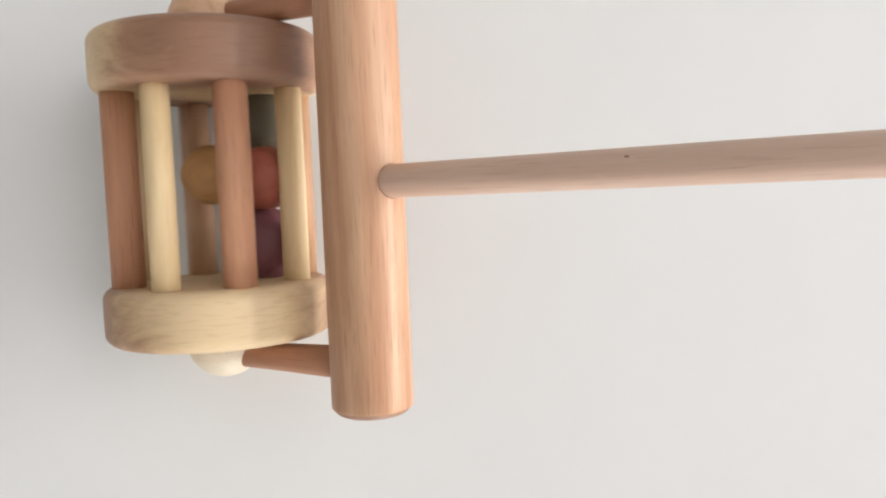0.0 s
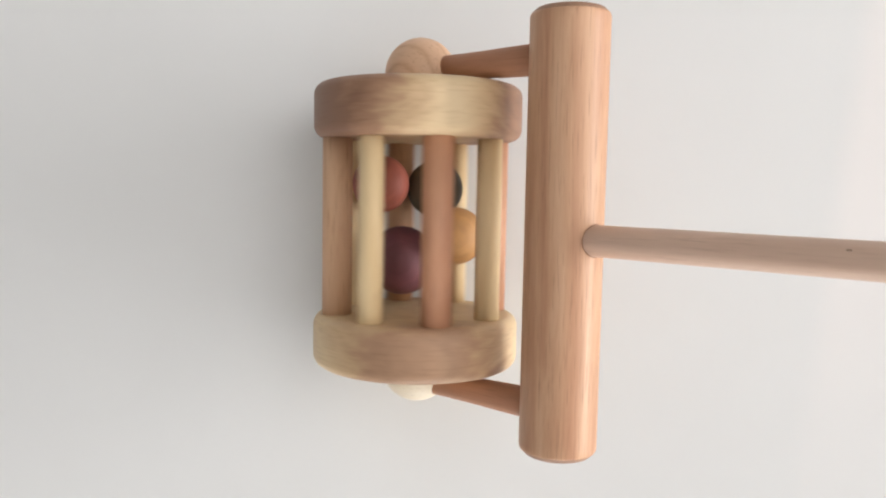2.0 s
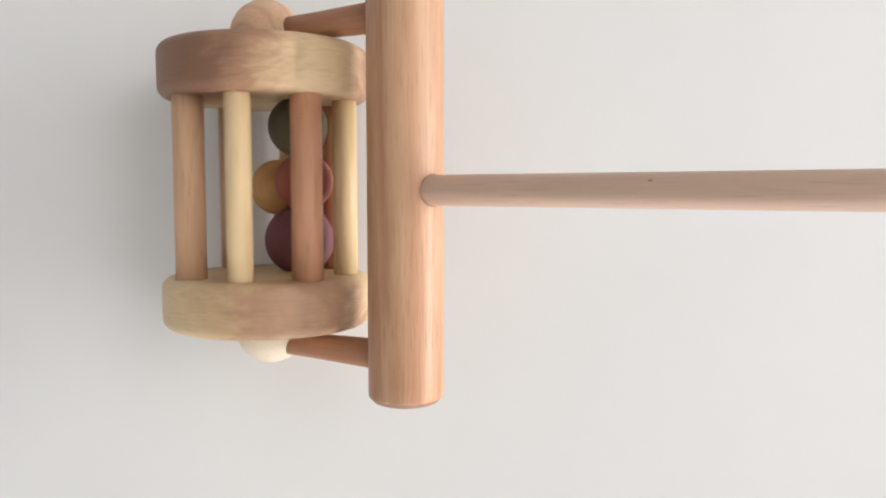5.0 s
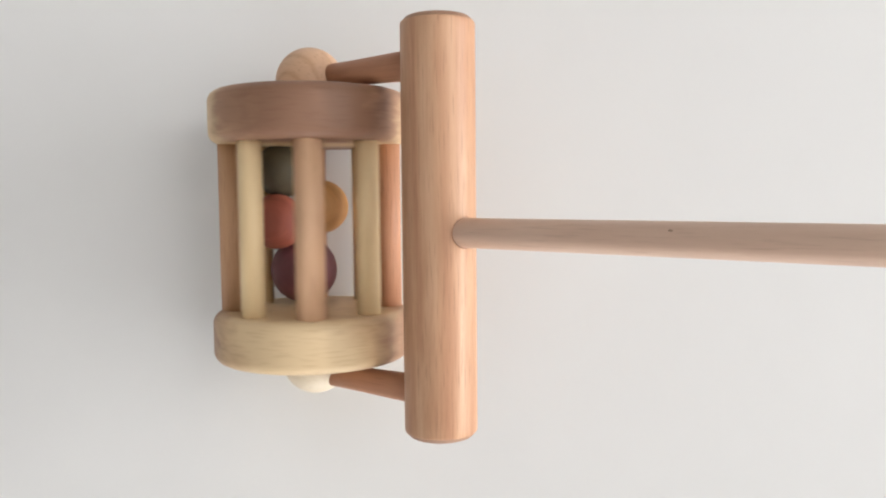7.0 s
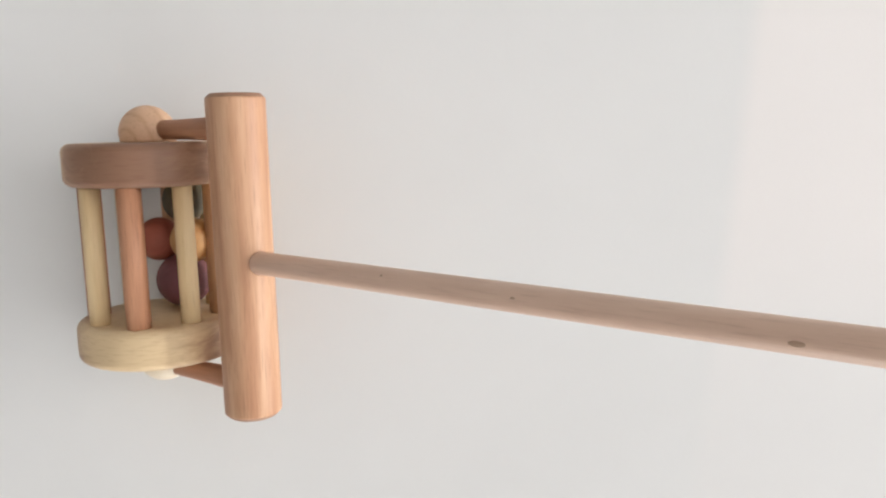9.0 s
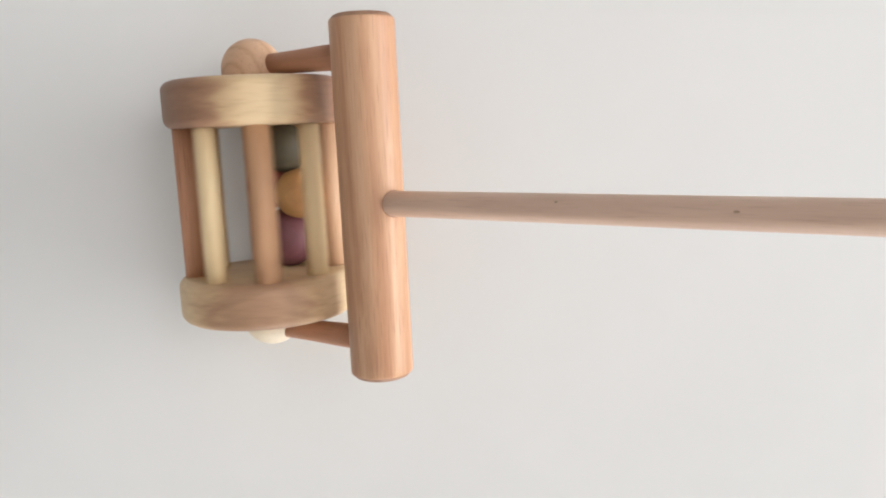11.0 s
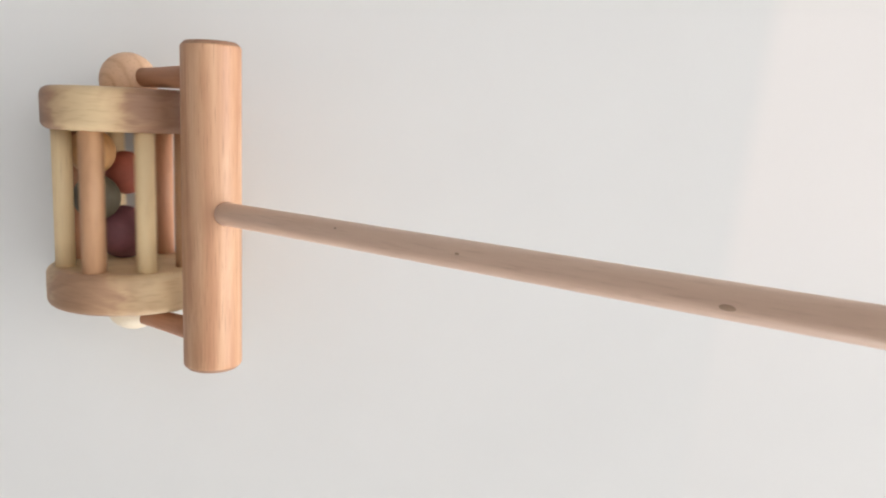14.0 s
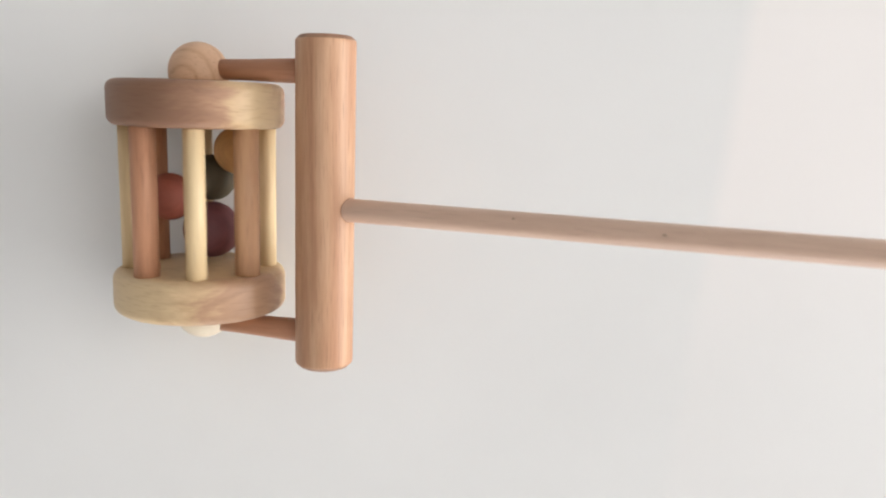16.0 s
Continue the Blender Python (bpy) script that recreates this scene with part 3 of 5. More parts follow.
def cage(toy):
    """The turning cage: two thick discs joined by eight posts, pale and pink by turns."""
    pin = rounded(0.004, 0.0600, 0.0640, 0.0006, 2)
    c = part("cage", lathe(pin, segments=20), MAPLE, toy, "rolling cage of wooden discs and posts")
    part("axle_pin", lathe([(r, -h) for r, h in reversed(pin)], segments=20), MAPLE, c)
    for y0, y1, m in ((0.0375, 0.0607, DISC_A), (-0.0598, -0.0372, DISC_B)):
        part("disc", lathe(rounded(R_DISC, y0, y1, 0.0050, 8), segments=96), m, c, "thick round disc, brown and yellow grain")
    for k in range(8):
        pale = k % 2 == 0
        a = radians(45 * k)
        post = part("post", lathe([(0, -0.041), (0.0052 if pale else 0.0063, -0.041), (0.0052 if pale else 0.0063, 0.041), (0, 0.041)],
                                  segments=28), MAPLE if pale else {3: TAN, 5: ROSE_TAN}.get(k, CHERRY), c,
                    "pale yellow wooden post" if pale else {3: "tan wooden post", 5: "light rosy wooden post"}.get(k, "pinkish brown wooden post"))
        post.location = (0.0348 * math.sin(a), 0, 0.0348 * math.cos(a))
    return c


def bead(mat, r, label):
    bm = bmesh.new()
    bmesh.ops.create_uvsphere(bm, u_segments=48, v_segments=28, radius=r)
    return tagged(mesh_object("wooden_ball", bm, mat), label, "ball", "balls in the cage")


toy = push_toy()
roller = cage(toy)
green_ball = bead(GREEN, 0.0128, "dark olive-green stained wooden ball inside the cage")
red_ball = bead(RED, 0.0128, "brick-red stained wooden ball inside the cage")
mustard_ball = bead(MUSTARD, 0.0128, "mustard-yellow stained wooden ball inside the cage")
purple_ball = bead(PURPLE, 0.0157, "larger dark purple stained wooden ball inside the cage")

# ---- what moves: seconds, then the toy's place and the stick's rise, the cage's turn, the balls' places ----
TOY_PATH = [
    (0, -0.0147, 34.8092),
    (0.1, -0.0219, 34.7823),
    (0.2, -0.0224, 34.7517),
    (0.3, -0.0136, 34.723),
    (0.4, 0.0016, 34.7017),
    (0.5, 0.0181, 34.6934),
    (0.6, 0.0337, 34.7403),
    (0.7, 0.05, 34.8642),
    (0.8, 0.0693, 35.0396),
    (0.9, 0.091, 35.2411),
    (1, 0.1141, 35.4435),
    (1.1, 0.1352, 35.6496),
    (1.2, 0.1563, 35.8837),
    (1.3, 0.1795, 36.1526),
    (1.4, 0.2028, 36.463),
    (1.5, 0.2258, 36.8217),
    (1.6, 0.2479, 37.3999),
    (1.7, 0.269, 38.2221),
    (1.8, 0.2892, 39.0742),
    (1.9, 0.309, 39.7424),
    (2, 0.3285, 40.0126),
    (2.1, 0.3478, 39.8565),
    (2.2, 0.3663, 39.4843),
    (2.3, 0.384, 39.0399),
    (2.4, 0.398, 38.6677),
    (2.5, 0.4075, 38.5116),
    (2.6, 0.4111, 38.6089),
    (2.7, 0.4121, 38.8409),
    (2.8, 0.4113, 39.1179),
    (2.9, 0.4049, 39.35),
    (3, 0.3904, 39.4473),
    (3.1, 0.3746, 39.313),
    (3.2, 0.357, 38.9711),
    (3.3, 0.3353, 38.5129),
    (3.4, 0.3128, 38.0298),
    (3.5, 0.2907, 37.6132),
    (3.6, 0.2676, 37.2286),
    (3.7, 0.247, 36.8149),
    (3.8, 0.233, 36.4235),
    (3.9, 0.2164, 36.1058),
    (4, 0.1955, 35.9132),
    (4.1, 0.176, 35.8056),
    (4.2, 0.157, 35.7125),
    (4.3, 0.1379, 35.6394),
    (4.4, 0.1234, 35.5915),
    (4.5, 0.1125, 35.5744),
    (4.6, 0.102, 35.5843),
    (4.7, 0.0923, 35.6133),
    (4.8, 0.0825, 35.6602),
    (4.9, 0.0721, 35.7239),
    (5, 0.0614, 35.8031),
    (5.1, 0.0503, 35.8967),
    (5.2, 0.0392, 36.0036),
    (5.3, 0.0271, 36.1225),
    (5.4, 0.0138, 36.2523),
    (5.5, 0.0005, 36.3919),
    (5.6, -0.0117, 36.5401),
    (5.7, -0.0216, 36.6956),
    (5.8, -0.0282, 36.8574),
    (5.9, -0.0318, 37.0242),
    (6, -0.0337, 37.1949),
    (6.1, -0.0342, 37.3684),
    (6.2, -0.0333, 37.5434),
    (6.3, -0.0312, 37.7188),
    (6.4, -0.0281, 37.8935),
    (6.5, -0.021, 38.0661),
    (6.6, -0.0084, 38.2357),
    (6.7, 0.0067, 38.401),
    (6.8, 0.0218, 38.5609),
    (6.9, 0.0355, 38.7142),
    (7, 0.0502, 38.8596),
    (7.1, 0.0687, 39.0271),
    (7.2, 0.0878, 39.2221),
    (7.3, 0.1045, 39.4076),
    (7.4, 0.121, 39.5462),
    (7.5, 0.1376, 39.6007),
    (7.6, 0.1544, 39.5876),
    (7.7, 0.1692, 39.5504),
    (7.8, 0.1799, 39.4922),
    (7.9, 0.1894, 39.4163),
    (8, 0.1993, 39.3259),
    (8.1, 0.2, 39.0561),
    (8.2, 0.1968, 38.552),
    (8.3, 0.1938, 37.9812),
    (8.4, 0.192, 37.5115),
    (8.5, 0.19, 37.3104),
    (8.6, 0.1875, 37.3006),
    (8.7, 0.1859, 37.2929),
    (8.8, 0.1854, 37.2874),
    (8.9, 0.1849, 37.2841),
    (9, 0.1846, 37.283),
    (9.1, 0.1848, 37.3371),
    (9.2, 0.1858, 37.4662),
    (9.3, 0.1902, 37.6202),
    (9.4, 0.2011, 37.7493),
    (9.5, 0.2176, 37.8034),
    (9.6, 0.224, 37.7998),
    (9.7, 0.2292, 37.7893),
    (9.8, 0.2372, 37.7726),
    (9.9, 0.2472, 37.7503),
    (10, 0.2563, 37.7229),
    (10.1, 0.2618, 37.691),
    (10.2, 0.2622, 37.6553),
    (10.3, 0.2589, 37.6163),
    (10.4, 0.253, 37.5746),
    (10.5, 0.2454, 37.5308),
    (10.6, 0.2372, 37.4856),
    (10.7, 0.2258, 37.4395),
    (10.8, 0.2091, 37.393),
    (10.9, 0.1885, 37.3469),
    (11, 0.1656, 37.3016),
    (11.1, 0.1419, 37.2579),
    (11.2, 0.1144, 37.2162),
    (11.3, 0.0821, 37.1772),
    (11.4, 0.0498, 37.1415),
    (11.5, 0.0221, 37.1096),
    (11.6, -0.0024, 37.0822),
    (11.7, -0.0248, 37.0599),
    (11.8, -0.0401, 37.0432),
    (11.9, -0.0482, 37.0327),
    (12, -0.0538, 37.0291),
    (12.1, -0.0585, 37.1317),
    (12.2, -0.0613, 37.3901),
    (12.3, -0.0596, 37.7298),
    (12.4, -0.0515, 38.0767),
    (12.5, -0.033, 38.3562),
    (12.6, -0.023, 38.5963),
    (12.7, -0.0079, 38.849),
    (12.8, 0.0143, 39.0764),
    (12.9, 0.0308, 39.2406),
    (13, 0.0449, 39.3038),
    (13.1, 0.0565, 39.1979),
    (13.2, 0.0684, 38.9455),
    (13.3, 0.0835, 38.6443),
    (13.4, 0.1001, 38.3919),
    (13.5, 0.115, 38.286),
    (13.6, 0.1216, 38.2925),
    (13.7, 0.1301, 38.3114),
    (13.8, 0.1422, 38.3424),
    (13.9, 0.1543, 38.3848),
    (14, 0.1678, 38.4382),
    (14.1, 0.1856, 38.8616),
    (14.2, 0.2056, 39.8035),
    (14.3, 0.2277, 40.9473),
    (14.4, 0.2399, 41.9761),
    (14.5, 0.2456, 42.5734),
    (14.6, 0.2493, 42.8362),
    (14.7, 0.2525, 43.0637),
    (14.8, 0.255, 43.2426),
    (14.9, 0.2567, 43.3597),
    (15, 0.2573, 43.4017),
    (15.1, 0.2569, 43.3342),
    (15.2, 0.2557, 43.1402),
    (15.3, 0.2539, 42.8321),
    (15.4, 0.2517, 42.4221),
    (15.5, 0.2492, 41.9228),
    (15.6, 0.2452, 40.4655),
    (15.7, 0.2388, 37.5811),
    (15.8, 0.2311, 33.8812),
    (15.9, 0.2228, 29.9774),
    (16, 0.2152, 26.4813),
]
CAGE_TURN = [
    (0, 15.987),
    (0.1, 6.6378),
    (0.2, 5.9128),
    (0.3, 17.245),
    (0.4, 36.7577),
    (0.5, 57.9689),
    (0.6, 77.9768),
    (0.7, 99.0679),
    (0.8, 124.1057),
    (0.9, 152.0858),
    (1, 181.9663),
    (1.1, 209.3333),
    (1.2, 236.6298),
    (1.3, 266.6924),
    (1.4, 296.9806),
    (1.5, 326.952),
    (1.6, 355.8658),
    (1.7, 383.7629),
    (1.8, 410.5954),
    (1.9, 436.6558),
    (2, 461.9631),
    (2.1, 486.5996),
    (2.2, 510.1095),
    (2.3, 532.3659),
    (2.4, 549.9131),
    (2.5, 561.9714),
    (2.6, 566.7063),
    (2.7, 568.221),
    (2.8, 567.5577),
    (2.9, 559.5583),
    (3, 540.9779),
    (3.1, 520.5563),
    (3.2, 497.6471),
    (3.3, 469.2743),
    (3.4, 439.9266),
    (3.5, 411.0318),
    (3.6, 381.0357),
    (3.7, 354.1491),
    (3.8, 335.7942),
    (3.9, 314.0463),
    (4, 287.0426),
    (4.1, 261.8583),
    (4.2, 237.4437),
    (4.3, 212.8168),
    (4.4, 194.1077),
    (4.5, 180.0377),
    (4.6, 166.6558),
    (4.7, 154.1868),
    (4.8, 142.143),
    (4.9, 130.3994),
    (5, 119.0321),
    (5.1, 108.1177),
    (5.2, 97.7325),
    (5.3, 86.6772),
    (5.4, 74.6061),
    (5.5, 62.876),
    (5.6, 52.8435),
    (5.7, 45.8653),
    (5.8, 43.2979),
    (5.9, 44.4808),
    (6, 47.6414),
    (6.1, 52.4689),
    (6.2, 58.6523),
    (6.3, 65.8809),
    (6.4, 73.8437),
    (6.5, 86.3569),
    (6.6, 105.0185),
    (6.7, 126.1908),
    (6.8, 146.2358),
    (6.9, 163.9719),
    (7, 183.049),
    (7.1, 206.9122),
    (7.2, 231.6574),
    (7.3, 253.2524),
    (7.4, 274.6102),
    (7.5, 295.9681),
    (7.6, 317.5712),
    (7.7, 336.6266),
    (7.8, 350.2943),
    (7.9, 362.4387),
    (8, 374.978),
    (8.1, 375.5967),
    (8.2, 371.0648),
    (8.3, 366.6102),
    (8.4, 363.7611),
    (8.5, 361.0347),
    (8.6, 357.8415),
    (8.7, 355.7438),
    (8.8, 355.0869),
    (8.9, 354.5074),
    (9, 354.0465),
    (9.1, 354.3905),
    (9.2, 355.8321),
    (9.3, 361.6435),
    (9.4, 375.7487),
    (9.5, 396.9867),
    (9.6, 405.2428),
    (9.7, 411.8285),
    (9.8, 421.6358),
    (9.9, 432.9482),
    (10, 442.2514),
    (10.1, 446.0315),
    (10.2, 442.7441),
    (10.3, 434.1309),
    (10.4, 421.6066),
    (10.5, 406.5855),
    (10.6, 390.482),
    (10.7, 370.1723),
    (10.8, 342.9486),
    (10.9, 310.8496),
    (11, 275.9137),
    (11.1, 240.1795),
    (11.2, 199.9169),
    (11.3, 154.0776),
    (11.4, 108.7228),
    (11.5, 69.9136),
    (11.6, 36.0234),
    (11.7, 5.7387),
    (11.8, -14.409),
    (11.9, -24.9493),
    (12, -32.024),
    (12.1, -38.0839),
    (12.2, -41.3563),
    (12.3, -38.8055),
    (12.4, -28.0828),
    (12.5, -3.9831),
    (12.6, 9.0453),
    (12.7, 28.6606),
    (12.8, 57.4496),
    (12.9, 78.8474),
    (13, 96.9773),
    (13.1, 111.7235),
    (13.2, 126.8191),
    (13.3, 145.9497),
    (13.4, 166.9407),
    (13.5, 186.0432),
    (13.6, 194.4502),
    (13.7, 205.39),
    (13.8, 221.0203),
    (13.9, 236.6049),
    (14, 254.0263),
    (14.1, 277.3366),
    (14.2, 303.9105),
    (14.3, 333.4567),
    (14.4, 350.1638),
    (14.5, 358.0497),
    (14.6, 363.0483),
    (14.7, 367.4224),
    (14.8, 370.8908),
    (14.9, 373.1726),
    (15, 373.9865),
    (15.1, 373.3539),
    (15.2, 371.6276),
    (15.3, 369.0239),
    (15.4, 365.7589),
    (15.5, 362.048),
    (15.6, 355.4302),
    (15.7, 344.4096),
    (15.8, 330.7035),
    (15.9, 316.2181),
    (16, 303.0033),
]
GREEN_PATH = [
    (0, 0.0045, 0.0264, 0.0366),
    (0.1, -0.0057, 0.0264, 0.034),
    (0.2, -0.0093, 0.0264, 0.0313),
    (0.3, -0.0035, 0.0264, 0.0287),
    (0.4, 0.0088, 0.0264, 0.0263),
    (0.5, 0.0227, 0.0264, 0.0243),
    (0.6, 0.0348, 0.0264, 0.0236),
    (0.7, 0.0464, 0.0264, 0.0245),
    (0.8, 0.0608, 0.0264, 0.0263),
    (0.9, 0.0784, 0.0264, 0.0283),
    (1, 0.0995, 0.0264, 0.0298),
    (1.1, 0.1201, 0.0264, 0.0308),
    (1.2, 0.1409, 0.0264, 0.032),
    (1.3, 0.1641, 0.0264, 0.033),
    (1.4, 0.1878, 0.0264, 0.0339),
    (1.5, 0.2115, 0.0264, 0.0345),
    (1.6, 0.2362, 0.0254, 0.0337),
    (1.7, 0.2626, 0.0229, 0.0313),
    (1.8, 0.2889, 0.02, 0.0283),
    (1.9, 0.3137, 0.0176, 0.0259),
    (2, 0.3353, 0.0166, 0.025),
    (2.1, 0.3523, 0.0167, 0.026),
    (2.2, 0.3653, 0.0172, 0.0287),
    (2.3, 0.3764, 0.0179, 0.0319),
    (2.4, 0.3848, 0.0188, 0.0347),
    (2.5, 0.392, 0.0196, 0.0359),
    (2.6, 0.3967, 0.0209, 0.0347),
    (2.7, 0.4002, 0.0226, 0.0318),
    (2.8, 0.4026, 0.0244, 0.0284),
    (2.9, 0.3991, 0.0258, 0.0255),
    (3, 0.3862, 0.0264, 0.0242),
    (3.1, 0.3735, 0.0263, 0.026),
    (3.2, 0.3621, 0.0261, 0.0305),
    (3.3, 0.3475, 0.0259, 0.0358),
    (3.4, 0.331, 0.0257, 0.0401),
    (3.5, 0.3113, 0.0257, 0.0418),
    (3.6, 0.2857, 0.0257, 0.0398),
    (3.7, 0.2589, 0.0259, 0.0353),
    (3.8, 0.2376, 0.0261, 0.0301),
    (3.9, 0.2146, 0.0263, 0.0259),
    (4, 0.1909, 0.0264, 0.0243),
    (4.1, 0.1737, 0.0264, 0.0274),
    (4.2, 0.1608, 0.0264, 0.0342),
    (4.3, 0.1489, 0.0264, 0.0422),
    (4.4, 0.1404, 0.0264, 0.0491),
    (4.5, 0.1319, 0.0264, 0.0521),
    (4.6, 0.121, 0.0264, 0.0523),
    (4.7, 0.1107, 0.0264, 0.0523),
    (4.8, 0.0999, 0.0264, 0.052),
    (4.9, 0.0884, 0.0264, 0.0516),
    (5, 0.0764, 0.0264, 0.051),
    (5.1, 0.0638, 0.0264, 0.0502),
    (5.2, 0.051, 0.0264, 0.0492),
    (5.3, 0.0372, 0.0264, 0.0482),
    (5.4, 0.022, 0.0264, 0.047),
    (5.5, 0.0068, 0.0264, 0.0457),
    (5.6, -0.0074, 0.0264, 0.0444),
    (5.7, -0.0193, 0.0264, 0.043),
    (5.8, -0.0279, 0.0264, 0.0416),
    (5.9, -0.0335, 0.0264, 0.0402),
    (6, -0.0374, 0.0264, 0.0389),
    (6.1, -0.0397, 0.0264, 0.0375),
    (6.2, -0.0406, 0.0264, 0.0363),
    (6.3, -0.0402, 0.0264, 0.0351),
    (6.4, -0.0387, 0.0264, 0.034),
    (6.5, -0.0329, 0.0264, 0.0331),
    (6.6, -0.0216, 0.0264, 0.0323),
    (6.7, -0.0075, 0.0264, 0.0317),
    (6.8, 0.0068, 0.0264, 0.0313),
    (6.9, 0.0199, 0.0264, 0.0312),
    (7, 0.0343, 0.0264, 0.0313),
    (7.1, 0.0527, 0.0264, 0.0321),
    (7.2, 0.072, 0.0264, 0.0336),
    (7.3, 0.089, 0.0264, 0.0354),
    (7.4, 0.1059, 0.0264, 0.0369),
    (7.5, 0.1228, 0.0264, 0.0377),
    (7.6, 0.1409, 0.0264, 0.0365),
    (7.7, 0.1585, 0.0264, 0.0335),
    (7.8, 0.1725, 0.0264, 0.0296),
    (7.9, 0.1851, 0.0264, 0.026),
    (8, 0.197, 0.0264, 0.0239),
    (8.1, 0.1993, 0.0264, 0.0235),
    (8.2, 0.1985, 0.0264, 0.024),
    (8.3, 0.198, 0.0264, 0.0249),
    (8.4, 0.1985, 0.0264, 0.0259),
    (8.5, 0.1984, 0.0264, 0.0267),
    (8.6, 0.1973, 0.0264, 0.0272),
    (8.7, 0.197, 0.0264, 0.0277),
    (8.8, 0.1976, 0.0264, 0.0281),
    (8.9, 0.1979, 0.0264, 0.0285),
    (9, 0.1978, 0.0264, 0.0286),
    (9.1, 0.1964, 0.0262, 0.0281),
    (9.2, 0.1933, 0.0259, 0.027),
    (9.3, 0.1929, 0.0254, 0.0256),
    (9.4, 0.1997, 0.0251, 0.0244),
    (9.5, 0.2144, 0.0249, 0.024),
    (9.6, 0.2208, 0.0249, 0.0243),
    (9.7, 0.2262, 0.025, 0.0247),
    (9.8, 0.2347, 0.025, 0.0252),
    (9.9, 0.2453, 0.025, 0.0259),
    (10, 0.2553, 0.0251, 0.0267),
    (10.1, 0.2616, 0.0251, 0.0275),
    (10.2, 0.2632, 0.0252, 0.0285),
    (10.3, 0.2611, 0.0253, 0.0296),
    (10.4, 0.2565, 0.0254, 0.0307),
    (10.5, 0.2502, 0.0254, 0.0319),
    (10.6, 0.2434, 0.0255, 0.033),
    (10.7, 0.2335, 0.0256, 0.0343),
    (10.8, 0.2182, 0.0257, 0.0355),
    (10.9, 0.1991, 0.0258, 0.0366),
    (11, 0.1776, 0.0259, 0.0378),
    (11.1, 0.1553, 0.026, 0.0389),
    (11.2, 0.1291, 0.026, 0.04),
    (11.3, 0.0981, 0.0261, 0.041),
    (11.4, 0.067, 0.0262, 0.0419),
    (11.5, 0.0403, 0.0262, 0.0427),
    (11.6, 0.0167, 0.0263, 0.0433),
    (11.7, -0.005, 0.0263, 0.0439),
    (11.8, -0.0197, 0.0264, 0.0443),
    (11.9, -0.0276, 0.0264, 0.0446),
    (12, -0.033, 0.0264, 0.0447),
    (12.1, -0.0382, 0.0264, 0.0434),
    (12.2, -0.0421, 0.0264, 0.0403),
    (12.3, -0.0421, 0.0264, 0.0363),
    (12.4, -0.0363, 0.0264, 0.0324),
    (12.5, -0.0203, 0.0264, 0.0294),
    (12.6, -0.0146, 0.0264, 0.0278),
    (12.7, -0.0059, 0.0264, 0.0274),
    (12.8, 0.0096, 0.0264, 0.0278),
    (12.9, 0.0203, 0.0264, 0.0289),
    (13, 0.031, 0.0264, 0.0306),
    (13.1, 0.0413, 0.0243, 0.0326),
    (13.2, 0.0523, 0.0194, 0.0346),
    (13.3, 0.0668, 0.0132, 0.0366),
    (13.4, 0.0829, 0.0076, 0.0385),
    (13.5, 0.0975, 0.0043, 0.0402),
    (13.6, 0.1037, 0.0028, 0.0419),
    (13.7, 0.112, 0.0015, 0.0437),
    (13.8, 0.1241, 0.0005, 0.0453),
    (13.9, 0.1361, -0.0001, 0.0464),
    (14, 0.1496, -0.0004, 0.0469),
    (14.1, 0.169, -0.0001, 0.0445),
    (14.2, 0.1927, 0.0006, 0.0388),
    (14.3, 0.2195, 0.0015, 0.0321),
    (14.4, 0.2357, 0.0025, 0.0266),
    (14.5, 0.2428, 0.0034, 0.024),
    (14.6, 0.2456, 0.0043, 0.0239),
    (14.7, 0.2474, 0.0053, 0.0243),
    (14.8, 0.2482, 0.0063, 0.0249),
    (14.9, 0.2485, 0.007, 0.0255),
    (15, 0.2486, 0.0074, 0.0257),
    (15.1, 0.2483, 0.0074, 0.0257),
    (15.2, 0.2476, 0.0074, 0.0255),
    (15.3, 0.2465, 0.0075, 0.0252),
    (15.4, 0.2452, 0.0075, 0.0249),
    (15.5, 0.2436, 0.0075, 0.0246),
    (15.6, 0.2408, 0.0077, 0.0245),
    (15.7, 0.2362, 0.008, 0.0248),
    (15.8, 0.2304, 0.0083, 0.0249),
    (15.9, 0.2243, 0.0087, 0.0247),
    (16, 0.2186, 0.009, 0.0241),
]
